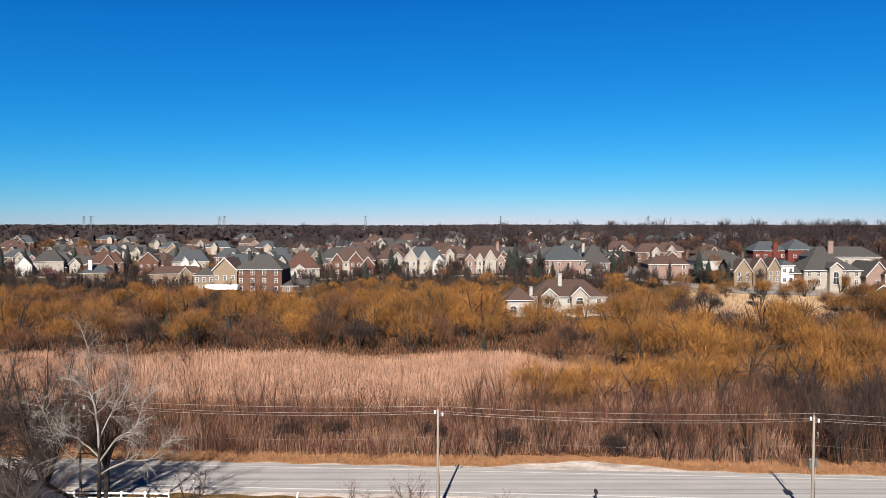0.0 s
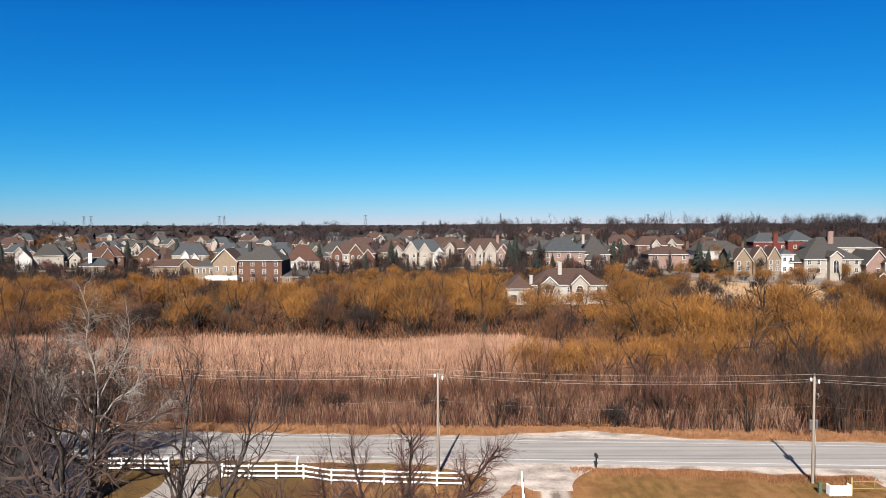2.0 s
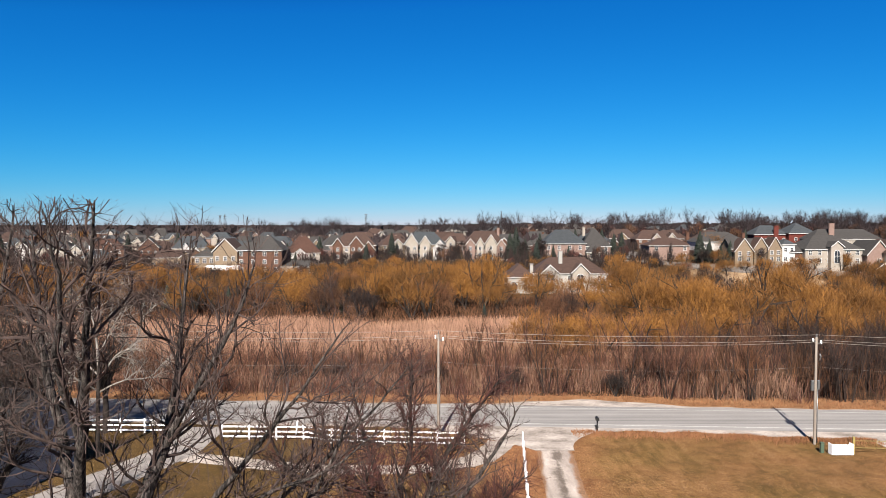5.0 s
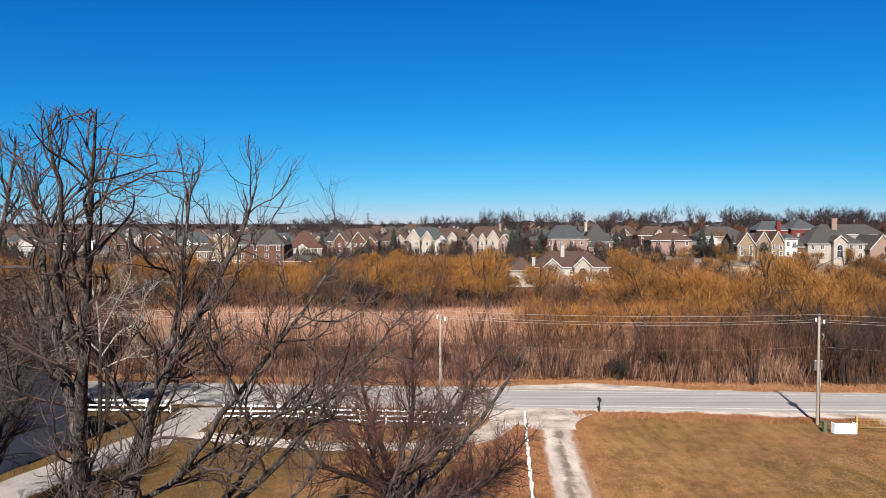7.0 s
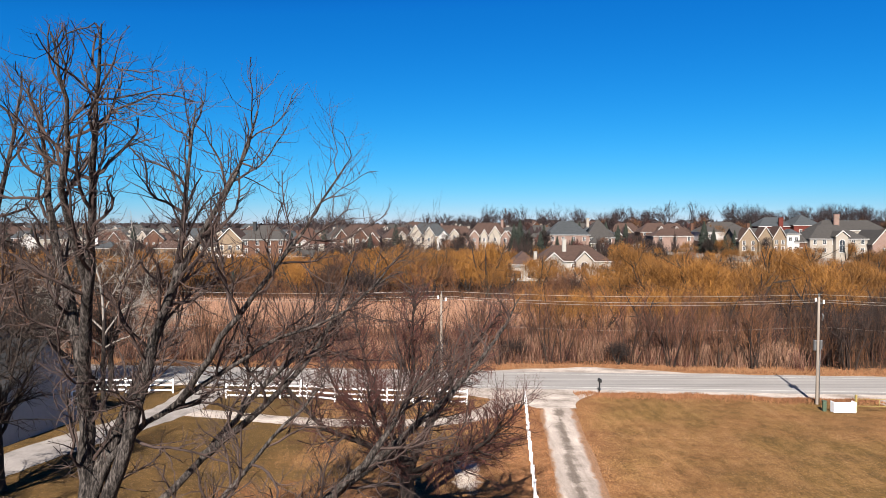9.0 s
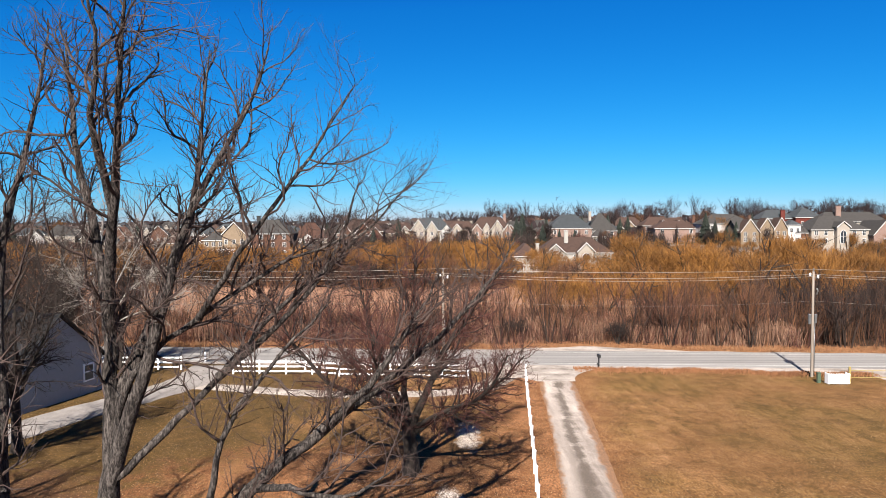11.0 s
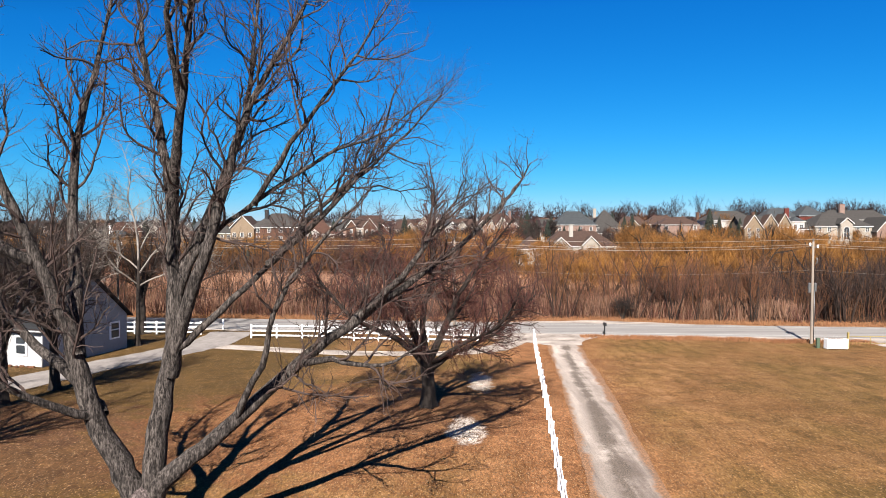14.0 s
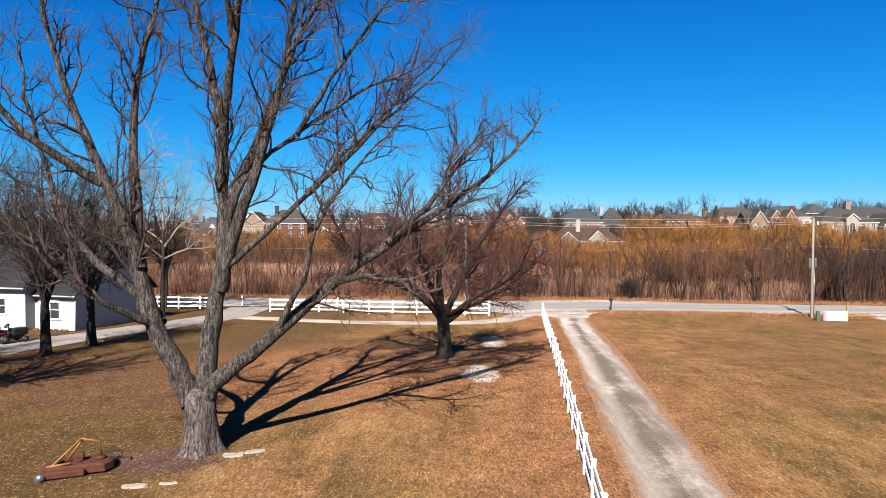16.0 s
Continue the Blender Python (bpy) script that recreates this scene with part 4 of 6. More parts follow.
for i in range(N):
    scrub = i % 5 in (1, 3)
    x = -92 + 190 * (i + rng.uniform(-0.4, 0.4)) / N if i % 5 else rng.uniform(24, 88)
    deep = 7.0 + 18.0 * smoothstep(28, 55, x) + 14.0 * smoothstep(-40, -62, x)
    y = road_y(x) + shoulder_far(x) + 3.0 + rng.uniform(0, 1) ** 1.5 * (deep + 2)
    k = rng.randrange(5) if rng.random() > 0.9 * smoothstep(30, 52, x) else 5 + rng.randrange(2)
    if scrub:
        k, y = 7 + rng.randrange(2), y - 0.6
    spots[k].append((x, y, rng.uniform(0.75, 1.3), rng.uniform(0, 360)))
for i in range(34):
    spots[5 + i % 2].append((38 + 40 * rng.random() ** 0.8, rng.uniform(76, 92), rng.uniform(0.6, 1.1), rng.uniform(0, 360)))
for i in range(26):
    spots[7 + i % 2].append((rng.uniform(-92, -50), rng.uniform(92, 128), rng.uniform(0.8, 1.4), rng.uniform(0, 360)))
for i in range(16):
    spots[i % 5].append((rng.uniform(-95, -46), rng.uniform(90, 130), rng.uniform(0.5, 0.8), rng.uniform(0, 360)))
for i in range(22):
    spots[i % 5].append((rng.uniform(1, 44), rng.uniform(82, 98), rng.uniform(1.02, 1.22), rng.uniform(0, 360)))
for m, s in zip(moulds, spots):
    scatter(m, s, "roadside thicket")

W_SPEC = [(9.6, 5.2, 2400, 0.029, 0.2), (8.4, 4.8, 2050, 0.029, 0.12), (11.4, 6.0, 2800, 0.030, 0.3), (6.6, 4.6, 1700, 0.028, 0.1)]
willows = [willow_mould(200 + i, h, s, n, w, dr, M_WILLOW, "golden willow with bare orange-yellow shoots in the marsh") for i, (h, s, n, w, dr) in enumerate(W_SPEC)]
browns = [willow_mould(220 + i, h * 0.85, s, n, w * 0.8, 0.15, M_BRUSH, "bare brown marsh shrub") for i, (h, s, n, w, dr) in enumerate(W_SPEC[:2])]
greys = [willow_mould(230, 9.0, 4.4, 3400, 0.024, 0.1, M_GREYCROWN, "bare grey-violet tree in the marsh")]
ws, bs, gs = [[] for _ in willows], [[] for _ in browns], [[]]


def open_spot(x, y):
    if 12 < x < 62 and 183 < y < 214:
        return False
    if 62 < x < 112 and 150 < y < 210 and abs(y - 152 - (x - 62) * 0.5) < 26:
        return False
    if ((x - 98) / 20) ** 2 + ((y - 198) / 24) ** 2 < 1:
        return False
    if -92 < x < -52 and y > 226:
        return False
    return True


y = 96.0
while y < 246:
    x = -0.74 * (y + 8)
    while x < 0.74 * (y + 8):
        px, py = x + rng.uniform(-3.5, 3.5), y + rng.uniform(-4.5, 4.5)
        lim = 131 if px < 5 else 131 - 36 * smoothstep(8, 55, px)
        s = rng.uniform(0.85, 1.28) * (1 - 0.4 * smoothstep(180, 235, py))
        if 0.07 < px / py < 0.25 and py > 118:
            s *= 0.88
        elif -0.06 < px / py < 0.07 and py < 180:
            s *= 1.12
        if px / py > 0.25 and py < 175:
            s *= 1.1
        if py > lim and open_spot(px, py) and rng.random() < 0.83:
            k = rng.random()
            gold = 0.42 + 0.36 * smoothstep(-70, 10, px)
            if k < gold:
                ws[rng.randrange(len(ws))].append((px, py, s, rng.uniform(0, 360)))
            elif k < 0.90:
                bs[rng.randrange(2)].append((px, py, s * 0.95, rng.uniform(0, 360)))
            else:
                gs[0].append((px, py, s * 0.9, rng.uniform(0, 360)))
        x += 8.2 * rng.uniform(0.8, 1.25)
    y += 10.5
ws[2] += [(-92, 256, 1.25, 20), (-84, 262, 1.0, 70), (106, 263, 1.15, 40), (-284, 470, 1.5, 0), (-262, 474, 1.4, 50), (140, 232, 0.8, 10), (-4, 205, 0.9, 66), (4, 196, 1.0, 15)]
gs[0].insert(0, (-12.5, 158, 1.1, 30))
ws[2] += [(-1.5, 161, 1.02, 110), (3.5, 170, 0.95, 200), (43, 150, 0.95, 70), (50, 160, 0.9, 10)]
for i in range(16):
    x = rng.uniform(-62, 44)
    gs[0].append((x, road_y(x) + rng.uniform(8, 14), rng.uniform(0.3, 0.48), rng.uniform(0, 360)))
for i in range(9):
    ws[i % 2].append((14 + 30 * (i + rng.uniform(-0.3, 0.3)) / 9, rng.uniform(90, 101), rng.uniform(0.84, 1.0), rng.uniform(0, 360)))
for m, s in list(zip(willows, ws)) + list(zip(browns, bs)) + list(zip(greys, gs)):
    scatter(m, s, "marsh willows")


# ---------------------------------------------------------------- houses of the suburb
def gable_prism(x0, x1, y0, y1, z0, z1, along="x", over=0.0):
    """Vertices and faces of a gable roof block between eaves z0 and ridge z1."""
    if along == "x":
        ym = (y0 + y1) / 2
        V = [(x0, y0, z0), (x1, y0, z0), (x1, y1, z0), (x0, y1, z0), (x0, ym, z1), (x1, ym, z1)]
        F = [(0, 1, 5, 4), (2, 3, 4, 5), (0, 4, 3), (1, 2, 5), (0, 3, 2, 1)]
    else:
        xm = (x0 + x1) / 2
        V = [(x0, y0, z0), (x1, y0, z0), (x1, y1, z0), (x0, y1, z0), (xm, y0, z1), (xm, y1, z1)]
        F = [(0, 4, 5, 3), (1, 2, 5, 4), (0, 1, 4), (2, 3, 5), (0, 3, 2, 1)]
    return V, F


def hip_prism(x0, x1, y0, y1, z0, z1):
    w, d = x1 - x0, y1 - y0
    if w >= d:
        a = d * 0.46
        ym = (y0 + y1) / 2
        V = [(x0, y0, z0), (x1, y0, z0), (x1, y1, z0), (x0, y1, z0), (x0 + a, ym, z1), (x1 - a, ym, z1)]
        F = [(0, 1, 5, 4), (2, 3, 4, 5), (0, 4, 3), (1, 2, 5), (0, 3, 2, 1)]
    else:
        a = w * 0.46
        xm = (x0 + x1) / 2
        V = [(x0, y0, z0), (x1, y0, z0), (x1, y1, z0), (x0, y1, z0), (xm, y0 + a, z1), (xm, y1 - a, z1)]
        F = [(0, 4, 5, 3), (1, 2, 5, 4), (0, 1, 4), (2, 3, 5), (0, 3, 2, 1)]
    return V, F


def arch_face(w, h, seg=6):
    """Outline of a window with a round head, from its lower left corner, round its middle."""
    pts = [(-w / 2, 0), (w / 2, 0), (w / 2, h - w / 2)]
    pts += [(w / 2 * math.cos(a), h - w / 2 + w / 2 * math.sin(a)) for a in [math.pi * k / seg for k in range(1, seg)]]
    return pts + [(-w / 2, h - w / 2)]


def window(parent, x, y, z, w, h, trim=M_TRIM, arch=False, face=-1, axis="y", mullions=1, bars=True):
    """A window proud of a wall that faces along axis * face: frame, pane and bars."""
    if arch:
        outer, inner = arch_face(w + 0.3, h + 0.3), arch_face(w, h)
    else:
        outer, inner = [(-w / 2 - 0.14, 0), (w / 2 + 0.14, 0), (w / 2 + 0.14, h + 0.28), (-w / 2 - 0.14, h + 0.28)], [(-w / 2, 0), (w / 2, 0), (w / 2, h), (-w / 2, h)]

    def solid(pts, near, far, lift):
        n = len(pts)
        V = []
        for k in (near, far):
            for a, b in pts:
                V.append((x + a, y + face * k, z + b + lift) if axis == "y" else (x + face * k, y + a, z + b + lift))
        return V, [tuple(range(n)), tuple(range(2 * n - 1, n - 1, -1))] + [(i, i + n, (i + 1) % n + n, (i + 1) % n) for i in range(n)]

    f = mesh_ob("window", *solid(outer, -0.05, 0.08, -0.14), trim, parent)
    mesh_ob("pane", *solid(inner, -0.02, 0.10, 0.0), M_GLASS, f)
    if not bars:
        return f
    V, F = [], []
    for k in range(mullions):
        a = -w / 2 + w * (k + 1) / (mullions + 1)
        v, g = solid([(a - 0.04, 0), (a + 0.04, 0), (a + 0.04, h * 0.97), (a - 0.04, h * 0.97)], 0.05, 0.13, 0)
        F += [tuple(q + len(V) for q in t) for t in g]
        V += v
    v, g = solid([(-w / 2, h * 0.52), (w / 2, h * 0.52), (w / 2, h * 0.52 + 0.08), (-w / 2, h * 0.52 + 0.08)], 0.05, 0.132, 0)
    F += [tuple(q + len(V) for q in t) for t in g]
    V += v
    mesh_ob("glazing_bar", V, F, trim, f)
    return f


def slab_roof(name, VF, material, parent):
    V, F = VF
    return mesh_ob(name, V, F, material, parent)


def wing(parent, x0, x1, y0, y1, eave, ridge, wall, roof, style="hip", cols=3, floors=2, arch=False, base=-2.5, win_h=1.5, trim=M_TRIM, over=0.45, win_w=1.1, bars=True):
    """One block of a house: wall, roof with eaves and a fascia, windows to the south and on both sides."""
    bm = box(bmesh.new(), x0, x1, y0, y1, base, eave)
    part("wall", bm, wall, parent)
    if style == "hip":
        slab_roof("roof", hip_prism(x0 - over, x1 + over, y0 - over, y1 + over, eave - 0.02, ridge), roof, parent)
    else:
        V, F = gable_prism(x0, x1, y0, y1, eave - 0.02, ridge - 0.15, style)
        mesh_ob("gable_wall", V, F, wall, parent)
        V, F = gable_prism(x0 - over, x1 + over, y0 - over, y1 + over, eave - 0.15, ridge, style)
        # two roof leaves with a thickness, open at the gable
        T = 0.22
        top = [Vector(v) for v in V]
        leaf = [(0, 1, 5, 4), (2, 3, 4, 5)] if style == "x" else [(0, 4, 5, 3), (1, 2, 5, 4)]
        for q in leaf:
            LV = [top[k] + Vector((0, 0, T)) for k in q] + [top[k] for k in q]
            mesh_ob("roof", LV, [(0, 1, 2, 3), (7, 6, 5, 4), (0, 4, 5, 1), (1, 5, 6, 2), (2, 6, 7, 3), (3, 7, 4, 0)], roof, parent)
        if style == "y":  # white barge boards on the street gable
            for q in ((0, 4), (4, 1)):
                a, b = top[q[0]], top[q[1]]
                d = Vector((0, -0.06, 0))
                LV = [a + d, b + d, b + d + Vector((0, 0, T + 0.16)), a + d + Vector((0, 0, T + 0.16)), a, b, b + Vector((0, 0, T + 0.16)), a + Vector((0, 0, T + 0.16))]
                mesh_ob("bargeboard", LV, [(0, 1, 2, 3), (7, 6, 5, 4), (0, 4, 5, 1), (1, 5, 6, 2), (2, 6, 7, 3), (3, 7, 4, 0)], trim, parent)
    if style != "y":
        part("fascia", box(bmesh.new(), x0 - over - 0.03, x1 + over + 0.03, y0 - over - 0.04, y0 - over, eave - 0.2, eave + 0.02), trim, parent)
    for f in range(floors):
        z = 0.9 + f * (eave / max(floors, 1))
        for c in range(cols):
            x = x0 + (x1 - x0) * (c + 0.5) / cols
            if x1 - x0 > 1.4 * cols:
                window(parent, x, y0, z, win_w, win_h, trim, arch and f == floors - 1, bars=bars)


def chimney(parent, x, y, z0, z1, material, w=1.1):
    bm = bmesh.new()
    box(bm, x - w / 2, x + w / 2, y - 0.5, y + 0.5, z0, z1)
    box(bm, x - w / 2 - 0.12, x + w / 2 + 0.12, y - 0.62, y + 0.62, z1, z1 + 0.2)
    part("chimney", bm, material, parent)


def house(label, x, y, turn=0, dz=0.0, size=1.0):
    k = pull(x, y)
    h = thing("house", label, "house", (x * k, y * k, ground_z(x * k, y * k) + dz * k), "suburban houses", "", turn)
    h.scale = (size * k, size * k, size * k)
    return h


# white manor nearest the marsh
h = house("large white stucco house with taupe roof and arched windows", 35.5, 194)
h.scale.z *= 0.87
wing(h, -17.0, -9.5, -5, 7, 5.4, 9.6, M_STUCCO, M_SHINGLE_BROWN, "hip", 2, 1, True, win_h=2.6, win_w=1.8)
wing(h, -9.5, 12.0, -3, 9, 6.4, 11.6, M_STUCCO, M_SHINGLE_BROWN, "hip", 5, 2)
wing(h, -7.4, -2.6, -6, 0, 6.4, 9.2, M_STUCCO, M_SHINGLE_BROWN, "y", 1, 2, True, win_h=2.1, win_w=2.0)
wing(h, 1.6, 6.2, -5, 0, 6.6, 9.6, M_CREAM, M_SHINGLE_BROWN, "y", 1, 2, True, win_h=2.1, win_w=2.0)
wing(h, 11.8, 18.6, -4, 6, 3.6, 7.2, M_STUCCO, M_SHINGLE_BROWN, "hip", 2, 1, True, win_h=2.4, win_w=1.6)
chimney(h, -1.0, 0.5, 9.5, 13.6, M_STUCCO)
chimney(h, -9.8, -2.0, 6.5, 9.4, M_STUCCO, 0.9)

# tan and brown brick house by the willows
h = house("tan and brown brick house with grey roof and white deck", -74, 252, 0, -0.3)
wing(h, -4, 13.5, -5, 8, 8.8, 14.2, M_BRICK, M_SHINGLE_GREY, "hip", 4, 3)
wing(h, -12, -3, -6, 5, 8.2, 13.0, M_TAN, M_SHINGLE_BROWN, "y", 3, 2)
wing(h, -20, -12, -4, 6, 6.4, 9.6, M_TAN, M_SHINGLE_GREY, "hip", 3, 2)
chimney(h, 0.5, -1, 11, 15.4, M_BLACK, 1.3)
boxpart("deck", (-14, -2, -9, -6.05, 1.6, 3.2), M_WHITE, h)

# white house with a rust roof
h = house("white house with a rust-brown hipped roof", -67, 303, 10, 0, 0.92)
wing(h, -6, 11, -6, 8, 5.2, 13.2, M_CREAM, M_SHINGLE_RED, "hip", 3, 2)
wing(h, -10, -4, -9, 3, 6.6, 11.0, M_CREAM, M_SHINGLE_RED, "y", 2, 2, True)
wing(h, -3, 6, -10, 0, 3.4, 7.2, M_OFFWHITE, M_SHINGLE_RED, "y", 2, 1)
# brown brick house with three gables
h = house("brown brick house with three white-trimmed gables", -41.5, 309)
wing(h, -10, 10, -3, 9, 6.8, 12.6, M_BRICK, M_SHINGLE_BROWN, "hip", 5, 2)
wing(h, -9.6, -5, -5, 0, 6.6, 10.0, M_BRICK, M_SHINGLE_BROWN, "y", 1, 2)
wing(h, -5, -1.6, -4.5, 0, 6.4, 8.6, M_CREAM, M_SHINGLE_BROWN, "hip", 1, 2, True)
wing(h, -1.6, 4.2, -5, 0, 6.8, 10.8, M_BRICK, M_SHINGLE_BROWN, "y", 2, 2, True)
wing(h, 4.2, 10, -6.5, 0, 4.6, 8.6, M_BRICK, M_SHINGLE_BROWN, "y", 2, 1)
# grey and white house
h = house("grey stone and white house with a blue-grey roof", -9, 303)
wing(h, -9.5, 10, -3, 9, 6.4, 12.2, M_TAN, M_SHINGLE_BLUE, "hip", 4, 2)
wing(h, -8.2, -2.6, -5.5, 0, 6.6, 11.2, M_CREAM, M_SHINGLE_BLUE, "y", 2, 2, True)
wing(h, -1.6, 3, -4.5, 0, 6.6, 10.4, M_CREAM, M_SHINGLE_BLUE, "y", 1, 2, True)
wing(h, 4.4, 10.4, -8, 0, 4.6, 8.4, M_OFFWHITE, M_SHINGLE_BLUE, "y", 2, 1)
# pink stone house
h = house("pinkish stone house with a brown roof and pale gables", 18.7, 301)
wing(h, -9.6, 9.6, -2, 9, 6.0, 12.4, M_PINK, M_SHINGLE_BROWN, "hip", 5, 2)
wing(h, -8.6, -4.4, -4, 0, 5.8, 8.8, M_PINK, M_SHINGLE_BROWN, "y", 1, 2)
wing(h, -3.6, -0.6, -4, 0, 6.0, 9.2, M_CREAM, M_SHINGLE_BROWN, "y", 1, 2)
wing(h, 0.2, 5.2, -4.5, 0, 6.4, 10.6, M_CREAM, M_SHINGLE_BROWN, "y", 1, 2, True)
wing(h, 5.6, 9.2, -4, 0, 5.6, 8.6, M_PINK, M_SHINGLE_BROWN, "y", 1, 2)
chimney(h, 6.5, 3, 10, 13.6, M_PINK)
# cream house with a big grey roof
h = house("cream brick house with broad grey hipped roofs", 57, 287)
wing(h, -14, 4, -4, 9, 6.8, 12.8, M_PINK, M_SHINGLE_BLUE, "hip", 4, 2)
wing(h, 3, 15, -3, 9, 5.6, 13.4, M_PINK, M_SHINGLE_GREY, "hip", 3, 2)
wing(h, 4, 12, -7, 0, 3.2, 7.0, M_CREAM, M_SHINGLE_GREY, "hip", 2, 1)
chimney(h, 4.2, 1, 10, 13.8, M_CREAM)
# low brown-roofed house
h = house("long pinkish house with a brown hipped roof", 91.5, 269)
wing(h, -9, 8, -5, 6, 5.6, 8.6, M_PINK, M_SHINGLE_BROWN, "hip", 3, 2)
wing(h, 7.5, 13.5, -4, 4, 3.4, 5.8, M_BRICK, M_SHINGLE_BROWN, "hip", 1, 1)
chimney(h, 8, 0, 6, 10.6, M_BRICK)
# white house with brick foot
h = house("white house with a brick base and a grey hipped roof", 112, 268)
wing(h, -10.5, 9, -5, 7, 6.8, 10.8, M_OFFWHITE, M_SHINGLE_GREY, "hip", 3, 2)
wing(h, -10.6, 9.1, -5.12, 7, 3.2, 3.4, M_BRICK, M_BRICK, "hip", 0, 0, over=0.0)
chimney(h, 9.8, 0, 6, 10.2, M_BRICK)
# tan gabled house with a white turret
h = house("tan brick house with three steep gables and a white corner turret", 120.5, 252, 0, 0, 0.93)
wing(h, -12, 9, -2, 9, 5.6, 9.6, M_TAN, M_SHINGLE_GREY, "x", 4, 2)
wing(h, -11.8, -4.6, -5, 1, 4.4, 9.8, M_TAN, M_SHINGLE_BROWN, "y", 2, 2)
wing(h, -3.8, 1.4, -4.5, 1, 5.8, 10.2, M_TAN, M_SHINGLE_BROWN, "y", 1, 2, True)
wing(h, 1.6, 7.0, -5, 1, 5.2, 10.4, M_TAN, M_SHINGLE_BROWN, "y", 2, 2)
wing(h, 7.0, 12.0, -5.5, 2, 7.6, 9.6, M_OFFWHITE, M_SHINGLE_BLUE, "hip", 2, 2)
# cream house with a tall arched entry
h = house("cream house with a large grey hipped roof and an arched entry", 144, 247)
wing(h, -10.5, 10.5, -4, 11, 5.8, 11.0, M_CREAM, M_SHINGLE_GREY, "hip", 6, 2)
wing(h, -2.2, 2.2, -6, 0, 6.6, 8.6, M_CREAM, M_SHINGLE_GREY, "y", 1, 1, True, win_h=4.6, win_w=1.9)
wing(h, 10.5, 19, -7, 6, 3.6, 9.0, M_PINK, M_SHINGLE_GREY, "y", 1, 1)
wing(h, -15, -10.5, -2, 7, 4.6, 8.0, M_BRICK, M_SHINGLE_GREY, "hip", 1, 1)
wing(h, 16, 26, -9, 4, 4.4, 9.4, M_CREAM, M_SHINGLE_BROWN, "y", 2, 1)
# red brick house
h = house("large red brick house with a blue-grey roof and white trim", 163, 318)
wing(h, -14, 2, -2, 9, 8.4, 12.8, M_BRICK_RED, M_SHINGLE_BLUE, "hip", 4, 2)
wing(h, 1, 14, -5, 9, 9.0, 14.0, M_BRICK_RED, M_SHINGLE_BLUE, "hip", 2, 2)
chimney(h, -4, -2.5, 0, 12.4, M_BRICK_RED, 2.0)
h = house("white house with a grey roof and a broad pale chimney", 176, 292)
wing(h, -14, 16, -3, 8, 7.2, 11.6, M_CREAM, M_SHINGLE_GREY, "hip", 7, 2)
chimney(h, -5, -1, 8, 14.0, M_PINK, 2.2)
h = house("dark blue garden shed with a pitched roof", 147, 222)
wing(h, -2.2, 2.4, -2, 3, 2.6, 4.6, M_SHINGLE_BLUE, M_SHINGLE_DARK, "y", 0, 0)
# houses on the low ground beyond the marsh
h = house("white house with a grey hipped roof and white garage gable", -203, 333, 22, 0, 0.78)
wing(h, -4, 13, -4, 9, 8.2, 15.6, M_CREAM, M_SHINGLE_GREY, "hip", 3, 2, True)
wing(h, -13, -4, -9, 3, 6.0, 11.6, M_OFFWHITE, M_SHINGLE_GREY, "y", 0, 0)
h = house("red-brown brick house with steep gables", -170, 330, 18, 0, 0.78)
wing(h, -9, 12, -3, 9, 7.6, 14.2, M_BRICK, M_SHINGLE_RED, "hip", 4, 2)
wing(h, 0, 7, -6, 0, 7.6, 13.0, M_BRICK, M_SHINGLE_RED, "y", 2, 2)
h = house("brick house with blue-grey gables", -146, 331, 16, 0, 0.78)
wing(h, -8, 4, -4, 8, 8.4, 14.6, M_BRICK, M_SHINGLE_BLUE, "y", 3, 2)
h = house("white gabled house with a blue-grey roof", -129, 335, 14, 0, 0.8)
wing(h, -10, 12, -3, 9, 8.0, 15.4, M_CREAM, M_SHINGLE_BLUE, "hip", 4, 2)
wing(h, -4, 0.4, -6, 0, 7.6, 11.0, M_OFFWHITE, M_SHINGLE_BLUE, "y", 1, 2)
wing(h, 1, 7, -8, 0, 5.0, 9.4, M_OFFWHITE, M_SHINGLE_BLUE, "y", 1, 1)
h = house("tan house with a teal-grey roof and a white chimney", -158, 300, 12, 0, 0.85)
wing(h, -7, 8, -4, 6, 4.4, 8.4, M_TAN, M_SHINGLE_BLUE, "hip", 3, 1, True)
chimney(h, -2, -3, 6, 11, M_WHITE, 1.4)
h = house("tan house with white-trimmed windows behind willows", -118, 292, 14, 0, 0.85)
wing(h, -13, 14, -4, 6, 5.0, 8.6, M_TAN, M_SHINGLE_BROWN, "hip", 7, 1)
wing(h, 2, 8, -6.5, 0, 4.6, 8.2, M_TAN, M_SHINGLE_BROWN, "y", 2, 1)
h = house("pale house with a grey roof", -84, 306)
wing(h, -6, 5, -5, 7, 7.2, 12.0, M_CREAM, M_SHINGLE_GREY, "y", 3, 2)
h = house("small pool house with a grey roof and white dormers", -54, 248, 0, -1.0)
wing(h, -6, 7, -3, 4, 3.0, 5.2, M_TAN, M_SHINGLE_GREY, "hip", 3, 1)

